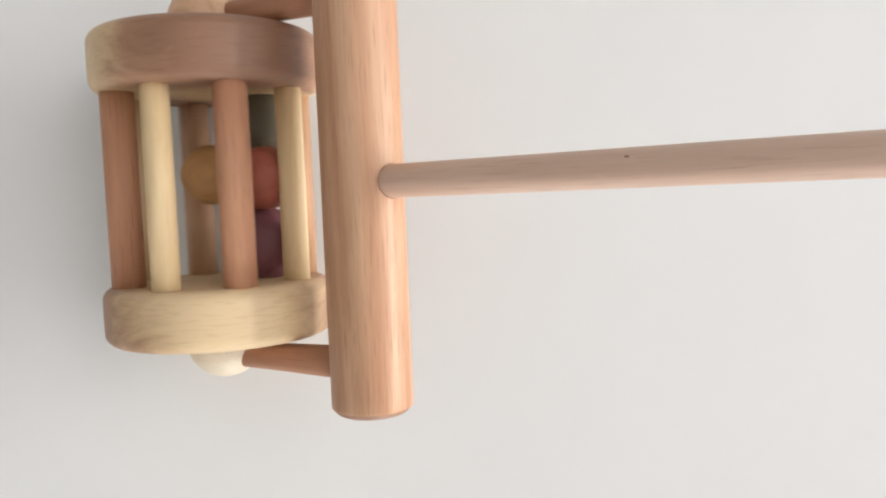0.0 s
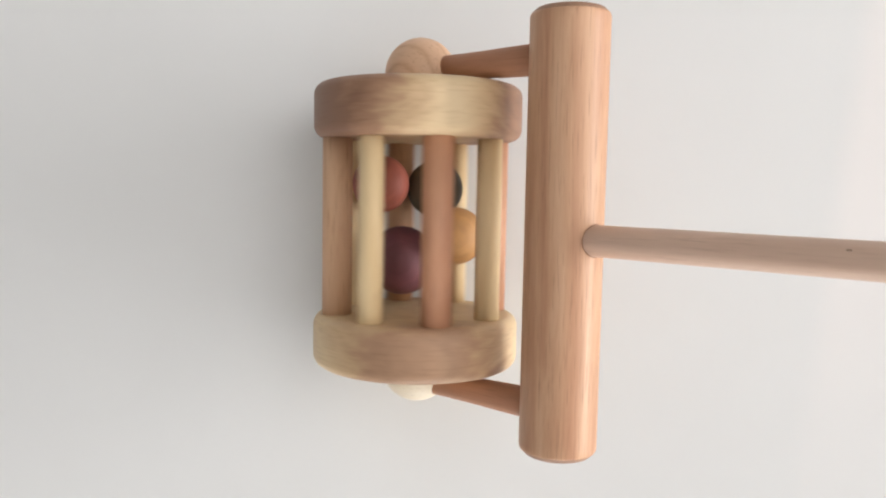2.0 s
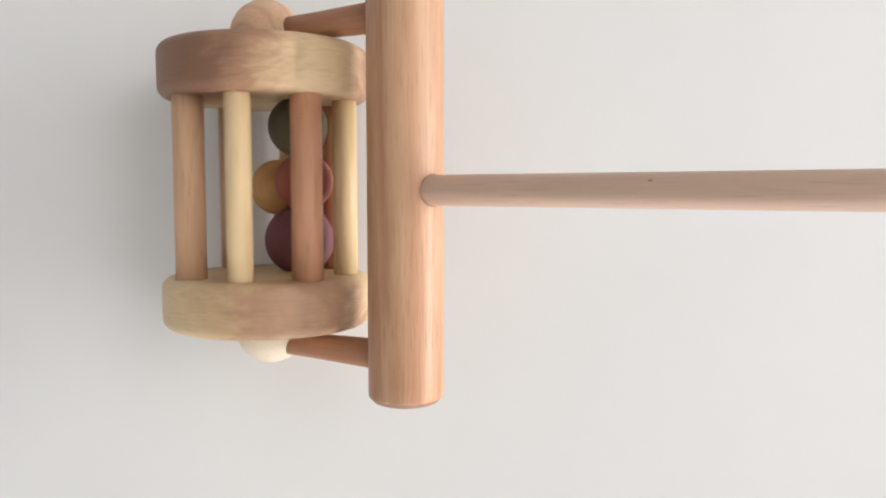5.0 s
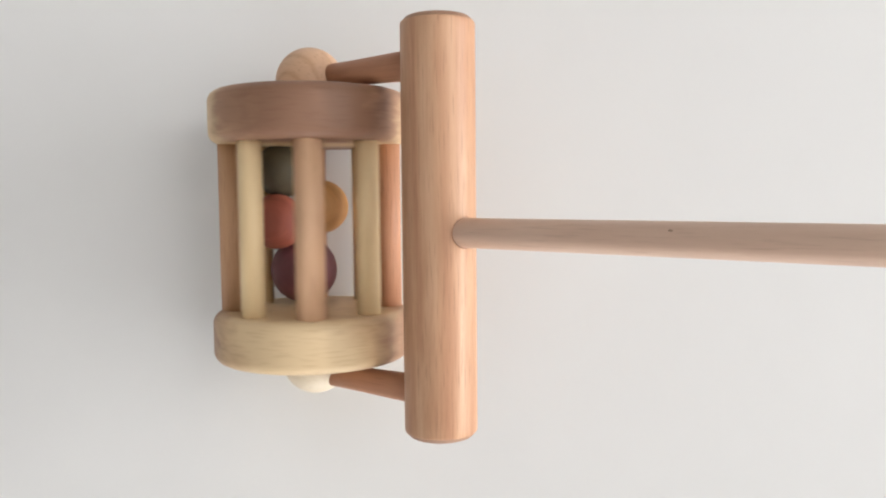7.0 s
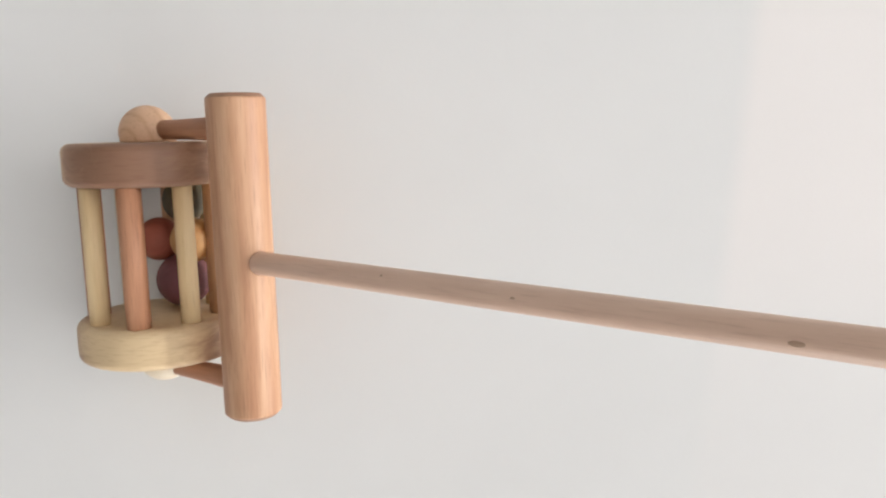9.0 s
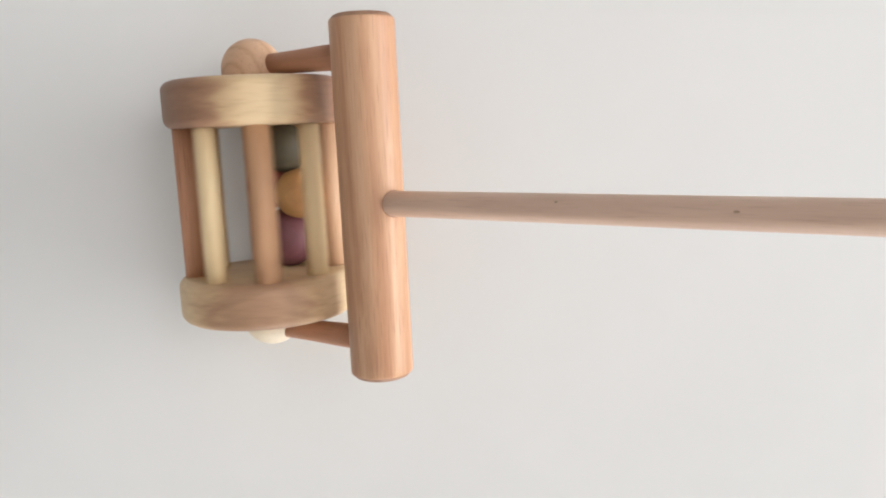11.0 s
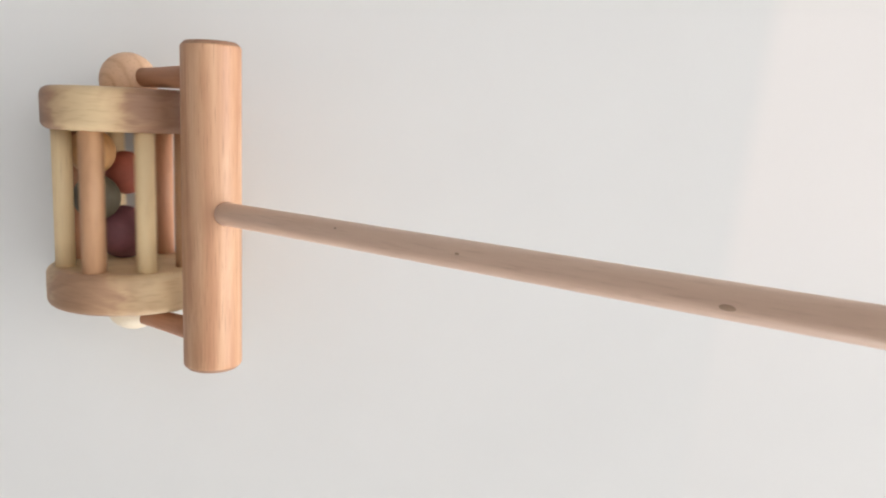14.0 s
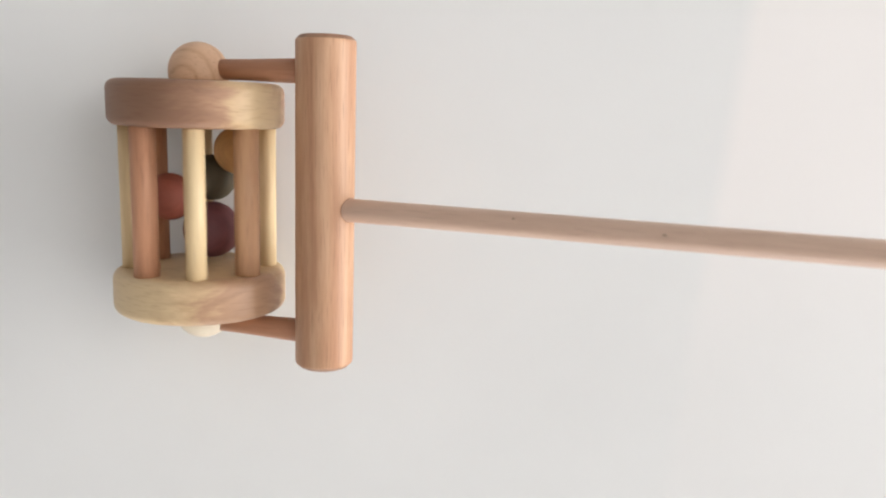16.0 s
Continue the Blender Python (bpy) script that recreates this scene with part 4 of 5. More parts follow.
RED_PATH = [
    (0, 0.0059, 0.0034, 0.0476),
    (0.1, -0.0019, 0.0037, 0.0442),
    (0.2, -0.0028, 0.0041, 0.0407),
    (0.3, 0.0056, 0.0044, 0.0372),
    (0.4, 0.0197, 0.0047, 0.0341),
    (0.5, 0.0342, 0.0048, 0.0318),
    (0.6, 0.0447, 0.0044, 0.031),
    (0.7, 0.0531, 0.0036, 0.0317),
    (0.8, 0.0639, 0.0026, 0.0332),
    (0.9, 0.0786, 0.0018, 0.0347),
    (1, 0.099, 0.0014, 0.0353),
    (1.1, 0.1232, 0.0034, 0.0346),
    (1.2, 0.1515, 0.0081, 0.0331),
    (1.3, 0.1833, 0.0138, 0.0314),
    (1.4, 0.214, 0.0186, 0.03),
    (1.5, 0.2401, 0.0205, 0.0295),
    (1.6, 0.259, 0.0203, 0.0301),
    (1.7, 0.2723, 0.0198, 0.0314),
    (1.8, 0.2832, 0.0192, 0.0326),
    (1.9, 0.2951, 0.0187, 0.0334),
    (2, 0.3113, 0.0184, 0.0336),
    (2.1, 0.333, 0.0192, 0.0326),
    (2.2, 0.3575, 0.0211, 0.0302),
    (2.3, 0.3826, 0.0234, 0.0276),
    (2.4, 0.4034, 0.0253, 0.0258),
    (2.5, 0.4174, 0.0261, 0.0263),
    (2.6, 0.4238, 0.0261, 0.029),
    (2.7, 0.4277, 0.0259, 0.0323),
    (2.8, 0.4295, 0.0258, 0.0358),
    (2.9, 0.4248, 0.0255, 0.0385),
    (3, 0.4107, 0.0252, 0.0399),
    (3.1, 0.3922, 0.0244, 0.0385),
    (3.2, 0.3687, 0.0228, 0.0346),
    (3.3, 0.34, 0.021, 0.0297),
    (3.4, 0.3117, 0.0196, 0.0257),
    (3.5, 0.2869, 0.019, 0.0241),
    (3.6, 0.2663, 0.0197, 0.0262),
    (3.7, 0.2517, 0.0215, 0.0309),
    (3.8, 0.245, 0.0236, 0.0364),
    (3.9, 0.2345, 0.0254, 0.0409),
    (4, 0.2162, 0.0261, 0.0427),
    (4.1, 0.1967, 0.0238, 0.0425),
    (4.2, 0.1778, 0.0182, 0.0421),
    (4.3, 0.1587, 0.0116, 0.0415),
    (4.4, 0.144, 0.006, 0.041),
    (4.5, 0.1329, 0.0035, 0.0406),
    (4.6, 0.122, 0.0034, 0.0404),
    (4.7, 0.1115, 0.0034, 0.0403),
    (4.8, 0.1007, 0.0033, 0.0401),
    (4.9, 0.089, 0.0032, 0.0401),
    (5, 0.0768, 0.0031, 0.04),
    (5.1, 0.0642, 0.003, 0.04),
    (5.2, 0.0512, 0.003, 0.04),
    (5.3, 0.0372, 0.0029, 0.0401),
    (5.4, 0.0219, 0.0029, 0.0401),
    (5.5, 0.0065, 0.0028, 0.0402),
    (5.6, -0.0078, 0.0028, 0.0403),
    (5.7, -0.0199, 0.0027, 0.0403),
    (5.8, -0.0286, 0.0027, 0.0404),
    (5.9, -0.0344, 0.0027, 0.0405),
    (6, -0.0384, 0.0027, 0.0405),
    (6.1, -0.0409, 0.0026, 0.0406),
    (6.2, -0.0419, 0.0026, 0.0406),
    (6.3, -0.0416, 0.0026, 0.0406),
    (6.4, -0.0401, 0.0026, 0.0407),
    (6.5, -0.0344, 0.0026, 0.0407),
    (6.6, -0.0231, 0.0026, 0.0407),
    (6.7, -0.009, 0.0026, 0.0406),
    (6.8, 0.0054, 0.0025, 0.0406),
    (6.9, 0.0186, 0.0025, 0.0406),
    (7, 0.0332, 0.0025, 0.0405),
    (7.1, 0.0546, 0.004, 0.0394),
    (7.2, 0.0808, 0.0073, 0.0366),
    (7.3, 0.1059, 0.0113, 0.0334),
    (7.4, 0.1295, 0.0147, 0.0308),
    (7.5, 0.149, 0.0161, 0.0297),
    (7.6, 0.1628, 0.0156, 0.0303),
    (7.7, 0.1704, 0.0144, 0.0318),
    (7.8, 0.1725, 0.0127, 0.0335),
    (7.9, 0.1747, 0.0111, 0.035),
    (8, 0.1815, 0.0097, 0.0356),
    (8.1, 0.1834, 0.0087, 0.0346),
    (8.2, 0.1832, 0.0076, 0.0319),
    (8.3, 0.1836, 0.0067, 0.0287),
    (8.4, 0.1847, 0.0058, 0.0259),
    (8.5, 0.1842, 0.0052, 0.0246),
    (8.6, 0.1821, 0.0046, 0.0245),
    (8.7, 0.1807, 0.0042, 0.0244),
    (8.8, 0.1804, 0.0037, 0.0244),
    (8.9, 0.1801, 0.0034, 0.0244),
    (9, 0.1798, 0.0032, 0.0244),
    (9.1, 0.1789, 0.003, 0.0251),
    (9.2, 0.177, 0.0029, 0.0269),
    (9.3, 0.178, 0.0027, 0.0291),
    (9.4, 0.186, 0.0027, 0.0309),
    (9.5, 0.2013, 0.0026, 0.0317),
    (9.6, 0.2079, 0.0027, 0.0316),
    (9.7, 0.2134, 0.0027, 0.0316),
    (9.8, 0.2221, 0.0029, 0.0315),
    (9.9, 0.2329, 0.003, 0.0314),
    (10, 0.2431, 0.0033, 0.0313),
    (10.1, 0.2497, 0.0035, 0.0312),
    (10.2, 0.2515, 0.0038, 0.031),
    (10.3, 0.2497, 0.0041, 0.0309),
    (10.4, 0.2453, 0.0044, 0.0307),
    (10.5, 0.2394, 0.0047, 0.0305),
    (10.6, 0.2328, 0.0051, 0.0303),
    (10.7, 0.2231, 0.0054, 0.0301),
    (10.8, 0.2082, 0.0058, 0.0299),
    (10.9, 0.1893, 0.0062, 0.0297),
    (11, 0.1681, 0.0065, 0.0295),
    (11.1, 0.146, 0.0068, 0.0293),
    (11.2, 0.1201, 0.0072, 0.0291),
    (11.3, 0.0893, 0.0075, 0.0289),
    (11.4, 0.0583, 0.0077, 0.0287),
    (11.5, 0.0318, 0.008, 0.0285),
    (11.6, 0.0083, 0.0082, 0.0284),
    (11.7, -0.0132, 0.0084, 0.0283),
    (11.8, -0.0279, 0.0085, 0.0282),
    (11.9, -0.0357, 0.0086, 0.0281),
    (12, -0.041, 0.0086, 0.0281),
    (12.1, -0.0475, 0.0085, 0.0277),
    (12.2, -0.0541, 0.0083, 0.0267),
    (12.3, -0.0571, 0.0079, 0.0255),
    (12.4, -0.0531, 0.0075, 0.0245),
    (12.5, -0.0363, 0.0071, 0.0241),
    (12.6, -0.0266, 0.0065, 0.0241),
    (12.7, -0.0117, 0.0056, 0.0241),
    (12.8, 0.0104, 0.0047, 0.0242),
    (12.9, 0.0269, 0.004, 0.0242),
    (13, 0.0409, 0.0037, 0.0242),
    (13.1, 0.0534, 0.004, 0.0242),
    (13.2, 0.0674, 0.0047, 0.0243),
    (13.3, 0.085, 0.0057, 0.0244),
    (13.4, 0.1036, 0.0068, 0.0244),
    (13.5, 0.1195, 0.0078, 0.0244),
    (13.6, 0.1248, 0.0089, 0.0243),
    (13.7, 0.1302, 0.0102, 0.0241),
    (13.8, 0.1384, 0.0115, 0.0242),
    (13.9, 0.1467, 0.0124, 0.0249),
    (14, 0.1577, 0.0128, 0.0265),
    (14.1, 0.1734, 0.0115, 0.0294),
    (14.2, 0.1908, 0.0084, 0.0331),
    (14.3, 0.2102, 0.0045, 0.037),
    (14.4, 0.2203, 0.001, 0.0401),
    (14.5, 0.2251, -0.001, 0.0419),
    (14.6, 0.229, -0.0019, 0.043),
    (14.7, 0.2328, -0.0026, 0.0443),
    (14.8, 0.236, -0.0032, 0.0455),
    (14.9, 0.2383, -0.0036, 0.0464),
    (15, 0.2391, -0.0038, 0.0467),
    (15.1, 0.2384, -0.0037, 0.0465),
    (15.2, 0.2367, -0.0034, 0.0457),
    (15.3, 0.2343, -0.0031, 0.0447),
    (15.4, 0.2315, -0.0027, 0.0437),
    (15.5, 0.2286, -0.0024, 0.0428),
    (15.6, 0.2248, -0.0021, 0.0418),
    (15.7, 0.2193, -0.0018, 0.0404),
    (15.8, 0.2125, -0.0015, 0.0387),
    (15.9, 0.2049, -0.0012, 0.0367),
    (16, 0.1976, -0.0009, 0.0349),
]
MUSTARD_PATH = [
    (0, -0.0209, 0.0063, 0.0248),
    (0.1, -0.0292, 0.0062, 0.0254),
    (0.2, -0.0309, 0.0061, 0.026),
    (0.3, -0.0231, 0.0061, 0.0267),
    (0.4, -0.0087, 0.006, 0.0271),
    (0.5, 0.0075, 0.006, 0.0273),
    (0.6, 0.025, 0.0061, 0.0271),
    (0.7, 0.0461, 0.0063, 0.0267),
    (0.8, 0.0711, 0.0066, 0.0262),
    (0.9, 0.0975, 0.0068, 0.0258),
    (1, 0.1226, 0.0069, 0.0256),
    (1.1, 0.1423, 0.0068, 0.0256),
    (1.2, 0.1599, 0.0064, 0.0253),
    (1.3, 0.1789, 0.0059, 0.025),
    (1.4, 0.1987, 0.0053, 0.0247),
    (1.5, 0.2204, 0.0046, 0.0245),
    (1.6, 0.245, 0.0032, 0.0256),
    (1.7, 0.2717, 0.001, 0.0283),
    (1.8, 0.2985, -0.0014, 0.0317),
    (1.9, 0.3238, -0.0034, 0.0347),
    (2, 0.3455, -0.0042, 0.036),
    (2.1, 0.3627, -0.0039, 0.0347),
    (2.2, 0.376, -0.0033, 0.0317),
    (2.3, 0.3873, -0.0024, 0.0282),
    (2.4, 0.3956, -0.0016, 0.0255),
    (2.5, 0.4022, -0.0009, 0.0245),
    (2.6, 0.405, -0.0004, 0.0247),
    (2.7, 0.4053, 0.0001, 0.025),
    (2.8, 0.4041, 0.0006, 0.0253),
    (2.9, 0.3973, 0.001, 0.0255),
    (3, 0.3827, 0.0011, 0.0256),
    (3.1, 0.3697, 0.001, 0.0276),
    (3.2, 0.359, 0.0007, 0.0323),
    (3.3, 0.3455, 0.0004, 0.0377),
    (3.4, 0.3302, 0.0002, 0.0419),
    (3.5, 0.3114, 0.0001, 0.0432),
    (3.6, 0.2871, 0.0003, 0.0407),
    (3.7, 0.2625, 0.0008, 0.036),
    (3.8, 0.2434, 0.0014, 0.0308),
    (3.9, 0.2222, 0.0019, 0.0263),
    (4, 0.199, 0.0021, 0.0242),
    (4.1, 0.1789, 0.0019, 0.0239),
    (4.2, 0.1593, 0.0013, 0.0238),
    (4.3, 0.1397, 0.0005, 0.0238),
    (4.4, 0.1248, -0.0001, 0.0238),
    (4.5, 0.1137, -0.0003, 0.0238),
    (4.6, 0.1031, -0.0003, 0.0238),
    (4.7, 0.0933, -0.0002, 0.0238),
    (4.8, 0.0835, 0, 0.0238),
    (4.9, 0.0731, 0.0003, 0.0238),
    (5, 0.0623, 0.0006, 0.0238),
    (5.1, 0.0513, 0.001, 0.0238),
    (5.2, 0.0401, 0.0014, 0.0238),
    (5.3, 0.028, 0.0019, 0.0238),
    (5.4, 0.0148, 0.0024, 0.0238),
    (5.5, 0.0015, 0.0029, 0.0238),
    (5.6, -0.0107, 0.0035, 0.0238),
    (5.7, -0.0206, 0.004, 0.0238),
    (5.8, -0.0271, 0.0046, 0.0238),
    (5.9, -0.0306, 0.0052, 0.0238),
    (6, -0.0325, 0.0057, 0.0238),
    (6.1, -0.0329, 0.0062, 0.0238),
    (6.2, -0.032, 0.0067, 0.0238),
    (6.3, -0.0299, 0.0072, 0.0238),
    (6.4, -0.0268, 0.0076, 0.0238),
    (6.5, -0.0196, 0.008, 0.0238),
    (6.6, -0.0071, 0.0083, 0.0238),
    (6.7, 0.0081, 0.0086, 0.0238),
    (6.8, 0.0231, 0.0088, 0.0238),
    (6.9, 0.0368, 0.0089, 0.0238),
    (7, 0.0515, 0.009, 0.0238),
    (7.1, 0.0689, 0.0086, 0.0238),
    (7.2, 0.0857, 0.0078, 0.0238),
    (7.3, 0.0993, 0.0065, 0.0241),
    (7.4, 0.1127, 0.0051, 0.025),
    (7.5, 0.1269, 0.0036, 0.0267),
    (7.6, 0.1426, 0.0015, 0.0319),
    (7.7, 0.1577, -0.0013, 0.0411),
    (7.8, 0.1694, -0.0043, 0.0513),
    (7.9, 0.1802, -0.0066, 0.0598),
    (8, 0.1912, -0.0075, 0.0638),
    (8.1, 0.1952, -0.0063, 0.0612),
    (8.2, 0.1987, -0.0033, 0.0541),
    (8.3, 0.2032, 0.0002, 0.0453),
    (8.4, 0.2075, 0.0032, 0.0379),
    (8.5, 0.2084, 0.0044, 0.035),
    (8.6, 0.2065, 0.0044, 0.0357),
    (8.7, 0.2053, 0.0044, 0.0369),
    (8.8, 0.2052, 0.0043, 0.0381),
    (8.9, 0.205, 0.0043, 0.0391),
    (9, 0.2047, 0.0043, 0.0395),
    (9.1, 0.2043, 0.0044, 0.0384),
    (9.2, 0.2036, 0.0045, 0.0358),
    (9.3, 0.2061, 0.0046, 0.0326),
    (9.4, 0.2153, 0.0048, 0.03),
    (9.5, 0.2311, 0.0048, 0.0289),
    (9.6, 0.2376, 0.0048, 0.029),
    (9.7, 0.2429, 0.0047, 0.0292),
    (9.8, 0.2512, 0.0046, 0.0296),
    (9.9, 0.2614, 0.0045, 0.0301),
    (10, 0.2709, 0.0043, 0.0308),
    (10.1, 0.2767, 0.0041, 0.0316),
    (10.2, 0.2776, 0.0039, 0.0324),
    (10.3, 0.2748, 0.0037, 0.0334),
    (10.4, 0.2693, 0.0035, 0.0344),
    (10.5, 0.2622, 0.0032, 0.0355),
    (10.6, 0.2545, 0.0029, 0.0367),
    (10.7, 0.2436, 0.0027, 0.0379),
    (10.8, 0.2273, 0.0024, 0.0392),
    (10.9, 0.2072, 0.0021, 0.0405),
    (11, 0.1847, 0.0019, 0.0417),
    (11.1, 0.1614, 0.0016, 0.043),
    (11.2, 0.1342, 0.0014, 0.0443),
    (11.3, 0.1022, 0.0011, 0.0456),
    (11.4, 0.07, 0.0009, 0.0468),
    (11.5, 0.0424, 0.0008, 0.048),
    (11.6, 0.0179, 0.0006, 0.0491),
    (11.7, -0.0046, 0.0005, 0.0502),
    (11.8, -0.0201, 0.0004, 0.0512),
    (11.9, -0.0287, 0.0003, 0.0521),
    (12, -0.0347, 0.0003, 0.0529),
    (12.1, -0.0437, 0.003, 0.0514),
    (12.2, -0.0556, 0.0095, 0.0468),
    (12.3, -0.0645, 0.0172, 0.0408),
    (12.4, -0.0652, 0.0237, 0.0357),
    (12.5, -0.0503, 0.0264, 0.0334),
    (12.6, -0.0373, 0.0263, 0.0328),
    (12.7, -0.015, 0.026, 0.0314),
    (12.8, 0.0159, 0.0256, 0.0298),
    (12.9, 0.0397, 0.0253, 0.0285),
    (13, 0.0568, 0.0252, 0.0279),
    (13.1, 0.0662, 0.0253, 0.0275),
    (13.2, 0.0727, 0.0256, 0.0266),
    (13.3, 0.081, 0.026, 0.0261),
    (13.4, 0.0912, 0.0263, 0.0264),
    (13.5, 0.1023, 0.0264, 0.0282),
    (13.6, 0.1065, 0.0263, 0.0317),
    (13.7, 0.1126, 0.0261, 0.0361),
    (13.8, 0.1228, 0.0258, 0.0407),
    (13.9, 0.1336, 0.0256, 0.0443),
    (14, 0.1471, 0.0255, 0.0461),
    (14.1, 0.1664, 0.0256, 0.0455),
    (14.2, 0.1891, 0.0258, 0.0432),
    (14.3, 0.2147, 0.0261, 0.0402),
    (14.4, 0.2307, 0.0263, 0.0371),
    (14.5, 0.2398, 0.0264, 0.0348),
    (14.6, 0.2466, 0.0264, 0.0328),
    (14.7, 0.2533, 0.0264, 0.0305),
    (14.8, 0.2591, 0.0264, 0.0286),
    (14.9, 0.2635, 0.0264, 0.0272),
    (15, 0.2657, 0.0264, 0.0268),
    (15.1, 0.266, 0.0264, 0.0269),
    (15.2, 0.2655, 0.0264, 0.027),
    (15.3, 0.2642, 0.0264, 0.0271),
    (15.4, 0.2625, 0.0263, 0.0274),
    (15.5, 0.2607, 0.0263, 0.028),
    (15.6, 0.2575, 0.0262, 0.0291),
    (15.7, 0.2523, 0.026, 0.031),
    (15.8, 0.2461, 0.0257, 0.033),
    (15.9, 0.2398, 0.0254, 0.0349),
    (16, 0.2343, 0.0251, 0.0363),
]
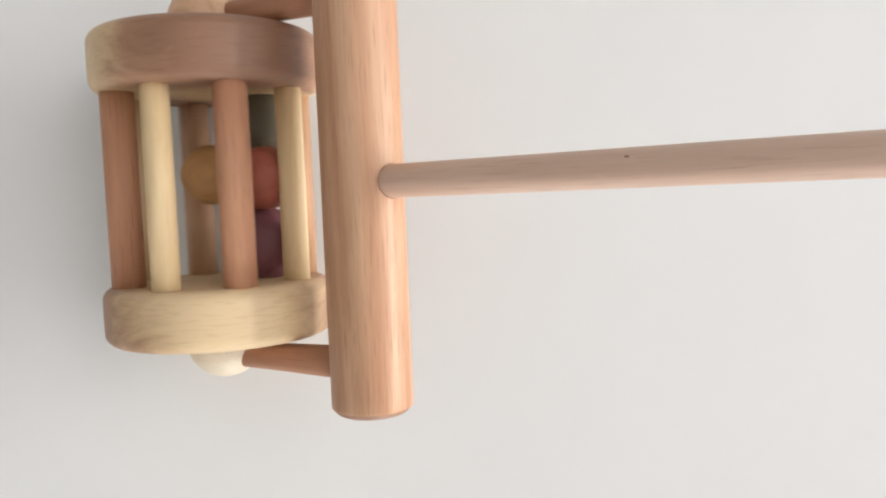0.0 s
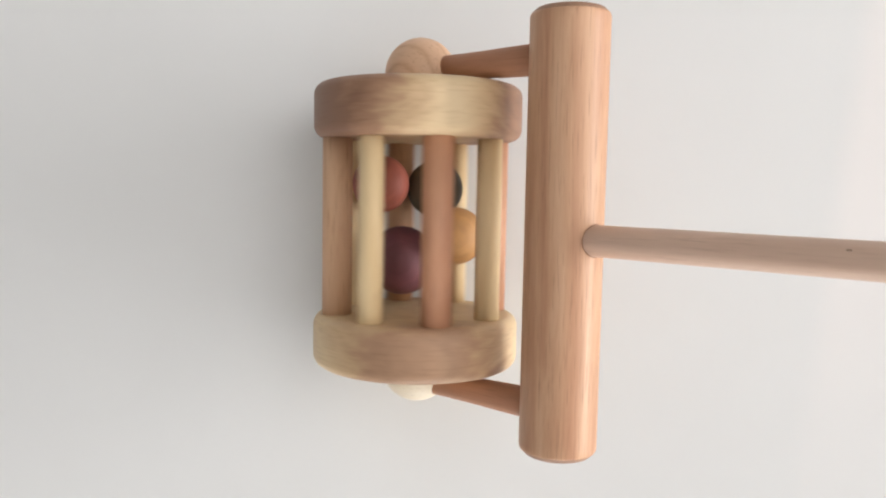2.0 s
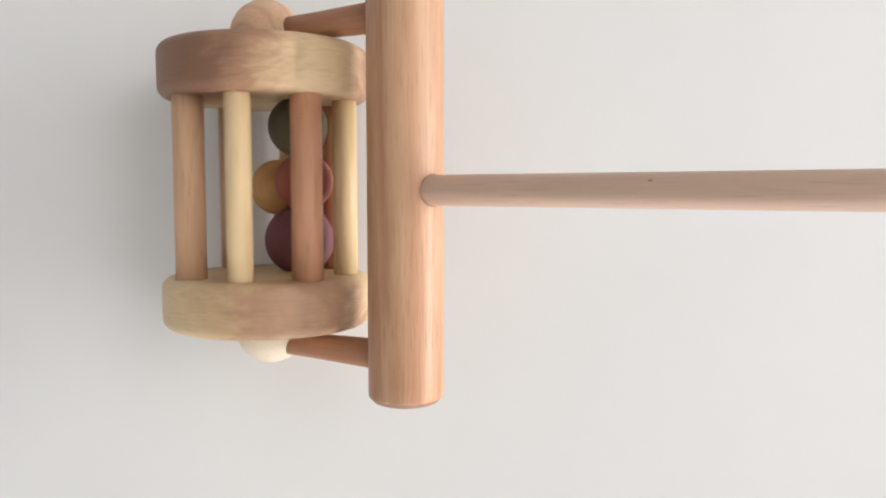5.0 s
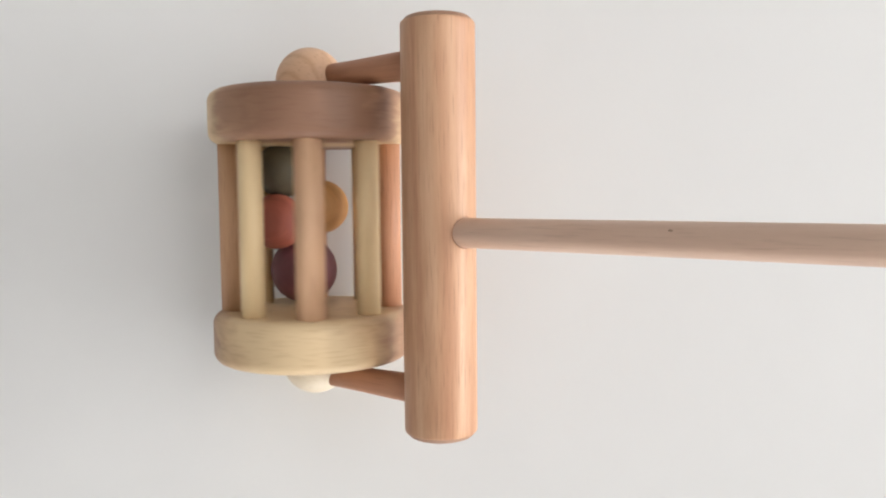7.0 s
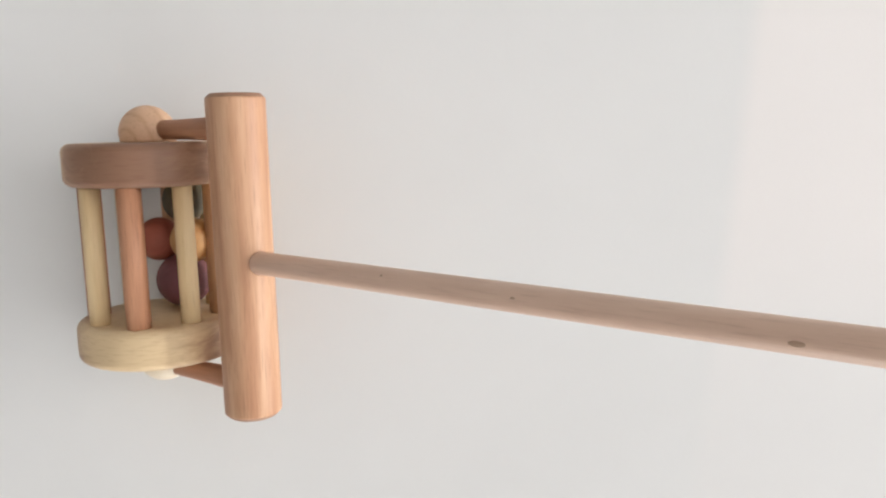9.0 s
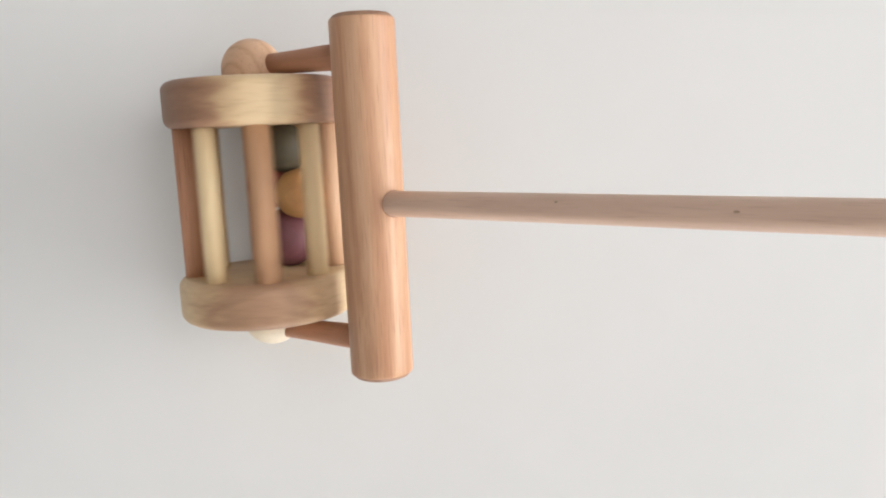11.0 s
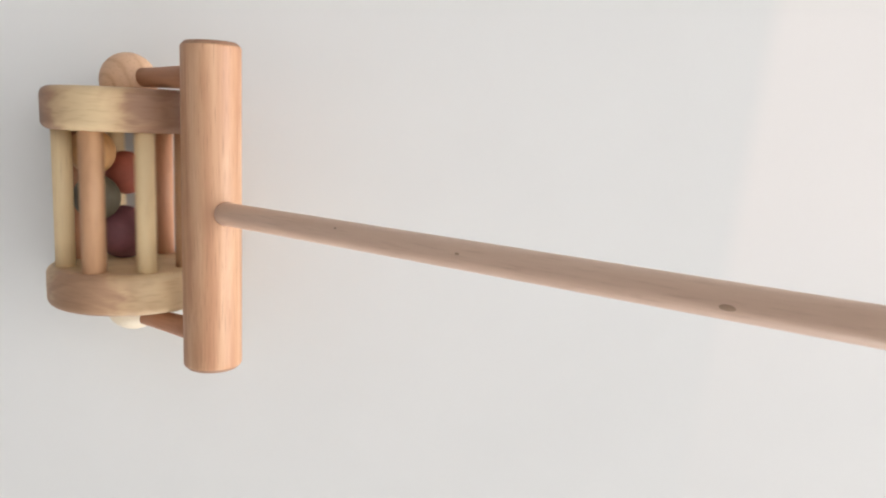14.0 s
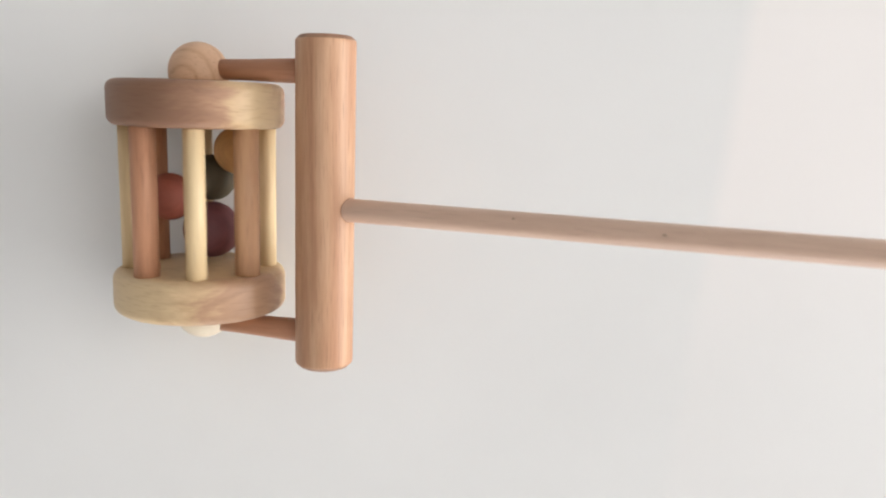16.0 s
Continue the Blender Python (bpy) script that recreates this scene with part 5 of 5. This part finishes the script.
PURPLE_PATH = [
    (0, 0.0023, -0.0235, 0.0388),
    (0.1, -0.0078, -0.023, 0.0362),
    (0.2, -0.0115, -0.0225, 0.0334),
    (0.3, -0.0056, -0.022, 0.0306),
    (0.4, 0.0071, -0.0217, 0.0284),
    (0.5, 0.022, -0.0215, 0.0271),
    (0.6, 0.0365, -0.0215, 0.0266),
    (0.7, 0.0519, -0.0215, 0.0263),
    (0.8, 0.0703, -0.0215, 0.0263),
    (0.9, 0.0912, -0.0215, 0.0265),
    (1, 0.1137, -0.0215, 0.0267),
    (1.1, 0.1343, -0.0217, 0.0271),
    (1.2, 0.1548, -0.0221, 0.0276),
    (1.3, 0.1775, -0.0227, 0.0282),
    (1.4, 0.2003, -0.0232, 0.0288),
    (1.5, 0.2228, -0.0234, 0.0292),
    (1.6, 0.2441, -0.0227, 0.0293),
    (1.7, 0.2641, -0.021, 0.0289),
    (1.8, 0.2833, -0.0189, 0.0284),
    (1.9, 0.302, -0.0172, 0.0281),
    (2, 0.3208, -0.0164, 0.0284),
    (2.1, 0.3395, -0.0172, 0.0301),
    (2.2, 0.3576, -0.0189, 0.0332),
    (2.3, 0.3751, -0.021, 0.0368),
    (2.4, 0.3893, -0.0228, 0.0399),
    (2.5, 0.3995, -0.0235, 0.0417),
    (2.6, 0.4053, -0.0234, 0.0409),
    (2.7, 0.4102, -0.0233, 0.038),
    (2.8, 0.4139, -0.023, 0.0343),
    (2.9, 0.4111, -0.0228, 0.0312),
    (3, 0.398, -0.0225, 0.0298),
    (3.1, 0.3816, -0.0222, 0.0295),
    (3.2, 0.3626, -0.0219, 0.0287),
    (3.3, 0.3391, -0.0215, 0.0278),
    (3.4, 0.3151, -0.0212, 0.0271),
    (3.5, 0.2922, -0.0211, 0.0268),
    (3.6, 0.2704, -0.0212, 0.0277),
    (3.7, 0.2529, -0.0213, 0.0298),
    (3.8, 0.2427, -0.0215, 0.0322),
    (3.9, 0.2292, -0.0218, 0.0342),
    (4, 0.2097, -0.022, 0.0349),
    (4.1, 0.1903, -0.0223, 0.0347),
    (4.2, 0.1714, -0.0227, 0.0345),
    (4.3, 0.1524, -0.0231, 0.0342),
    (4.4, 0.1378, -0.0234, 0.0341),
    (4.5, 0.1268, -0.0235, 0.0339),
    (4.6, 0.1162, -0.0235, 0.0338),
    (4.7, 0.1062, -0.0235, 0.0337),
    (4.8, 0.0959, -0.0234, 0.0335),
    (4.9, 0.0849, -0.0233, 0.0332),
    (5, 0.0734, -0.0233, 0.0329),
    (5.1, 0.0616, -0.0232, 0.0325),
    (5.2, 0.0495, -0.0231, 0.0321),
    (5.3, 0.0364, -0.0229, 0.0317),
    (5.4, 0.022, -0.0228, 0.0313),
    (5.5, 0.0076, -0.0227, 0.0308),
    (5.6, -0.0057, -0.0226, 0.0304),
    (5.7, -0.0168, -0.0224, 0.0299),
    (5.8, -0.0246, -0.0223, 0.0295),
    (5.9, -0.0294, -0.0221, 0.0291),
    (6, -0.0325, -0.022, 0.0287),
    (6.1, -0.0341, -0.0219, 0.0283),
    (6.2, -0.0343, -0.0218, 0.028),
    (6.3, -0.0333, -0.0216, 0.0278),
    (6.4, -0.0312, -0.0215, 0.0276),
    (6.5, -0.025, -0.0214, 0.0274),
    (6.6, -0.0133, -0.0214, 0.0274),
    (6.7, 0.0011, -0.0213, 0.0274),
    (6.8, 0.0155, -0.0212, 0.0276),
    (6.9, 0.0287, -0.0212, 0.0278),
    (7, 0.0431, -0.0212, 0.0282),
    (7.1, 0.0614, -0.0214, 0.0291),
    (7.2, 0.0806, -0.022, 0.0306),
    (7.3, 0.0976, -0.0227, 0.0323),
    (7.4, 0.1142, -0.0233, 0.0338),
    (7.5, 0.1307, -0.0235, 0.0346),
    (7.6, 0.1468, -0.0235, 0.0345),
    (7.7, 0.1602, -0.0234, 0.0338),
    (7.8, 0.1693, -0.0232, 0.0329),
    (7.9, 0.1775, -0.0231, 0.0321),
    (8, 0.1868, -0.0229, 0.0318),
    (8.1, 0.1891, -0.0225, 0.0315),
    (8.2, 0.19, -0.0219, 0.0309),
    (8.3, 0.192, -0.0213, 0.03),
    (8.4, 0.1948, -0.0208, 0.0292),
    (8.5, 0.1956, -0.0206, 0.029),
    (8.6, 0.1945, -0.0206, 0.0292),
    (8.7, 0.1941, -0.0206, 0.0295),
    (8.8, 0.1945, -0.0205, 0.0297),
    (8.9, 0.1947, -0.0205, 0.0298),
    (9, 0.1946, -0.0205, 0.0299),
    (9.1, 0.1938, -0.0205, 0.0296),
    (9.2, 0.1923, -0.0204, 0.0288),
    (9.3, 0.1938, -0.0203, 0.0278),
    (9.4, 0.2022, -0.0202, 0.027),
    (9.5, 0.2177, -0.0202, 0.0267),
    (9.6, 0.2242, -0.0202, 0.0267),
    (9.7, 0.2295, -0.0203, 0.0269),
    (9.8, 0.2379, -0.0203, 0.0271),
    (9.9, 0.2483, -0.0204, 0.0274),
    (10, 0.258, -0.0205, 0.0277),
    (10.1, 0.2641, -0.0206, 0.0281),
    (10.2, 0.2653, -0.0207, 0.0286),
    (10.3, 0.2628, -0.0208, 0.029),
    (10.4, 0.2577, -0.0209, 0.0296),
    (10.5, 0.251, -0.0211, 0.0301),
    (10.6, 0.2437, -0.0212, 0.0307),
    (10.7, 0.2332, -0.0213, 0.0312),
    (10.8, 0.2175, -0.0215, 0.0318),
    (10.9, 0.1978, -0.0216, 0.0324),
    (11, 0.1759, -0.0218, 0.0329),
    (11.1, 0.153, -0.0219, 0.0335),
    (11.2, 0.1264, -0.022, 0.034),
    (11.3, 0.0949, -0.0222, 0.0345),
    (11.4, 0.0634, -0.0223, 0.0349),
    (11.5, 0.0363, -0.0224, 0.0353),
    (11.6, 0.0123, -0.0225, 0.0356),
    (11.7, -0.0096, -0.0225, 0.0359),
    (11.8, -0.0245, -0.0226, 0.0361),
    (11.9, -0.0325, -0.0226, 0.0362),
    (12, -0.0379, -0.0226, 0.0363),
    (12.1, -0.0439, -0.0224, 0.0356),
    (12.2, -0.0497, -0.0218, 0.0341),
    (12.3, -0.0517, -0.021, 0.0322),
    (12.4, -0.047, -0.0204, 0.0306),
    (12.5, -0.0305, -0.0201, 0.0301),
    (12.6, -0.0216, -0.0205, 0.0305),
    (12.7, -0.0076, -0.0213, 0.0312),
    (12.8, 0.0136, -0.0223, 0.032),
    (12.9, 0.0293, -0.0232, 0.0326),
    (13, 0.0427, -0.0235, 0.0325),
    (13.1, 0.0537, -0.023, 0.0318),
    (13.2, 0.0648, -0.0218, 0.0307),
    (13.3, 0.0791, -0.0203, 0.0295),
    (13.4, 0.0948, -0.0191, 0.0284),
    (13.5, 0.1091, -0.0185, 0.0277),
    (13.6, 0.1148, -0.0188, 0.0277),
    (13.7, 0.1222, -0.0196, 0.0283),
    (13.8, 0.1331, -0.0206, 0.0291),
    (13.9, 0.1442, -0.0215, 0.0298),
    (14, 0.1573, -0.0221, 0.0301),
    (14.1, 0.176, -0.0225, 0.0304),
    (14.2, 0.1979, -0.0229, 0.0312),
    (14.3, 0.2224, -0.0232, 0.0322),
    (14.4, 0.2365, -0.0234, 0.0331),
    (14.5, 0.2431, -0.0235, 0.0334),
    (14.6, 0.2465, -0.0235, 0.0328),
    (14.7, 0.2485, -0.0234, 0.0315),
    (14.8, 0.2497, -0.0233, 0.03),
    (14.9, 0.2502, -0.0232, 0.0287),
    (15, 0.2504, -0.0231, 0.0281),
    (15.1, 0.2501, -0.0229, 0.028),
    (15.2, 0.2491, -0.0227, 0.0279),
    (15.3, 0.2476, -0.0224, 0.0278),
    (15.4, 0.2458, -0.0221, 0.0277),
    (15.5, 0.2437, -0.0218, 0.0276),
    (15.6, 0.2406, -0.0215, 0.0276),
    (15.7, 0.2359, -0.0211, 0.0278),
    (15.8, 0.2301, -0.0207, 0.0278),
    (15.9, 0.2239, -0.0203, 0.0275),
    (16, 0.2182, -0.0199, 0.0269),
]


def motions():
    walk(toy, [(t, pose(x, 0, R_DISC, 0, -rise, 0)) for t, x, rise in TOY_PATH])
    walk(roller, [(t, pose(0, 0, 0, 0, turn, 0)) for t, turn in CAGE_TURN])
    for ball, rows in ((green_ball, GREEN_PATH), (red_ball, RED_PATH), (mustard_ball, MUSTARD_PATH), (purple_ball, PURPLE_PATH)):
        walk(ball, [(t, pose(x, y, z)) for t, x, y, z in rows])


motions()
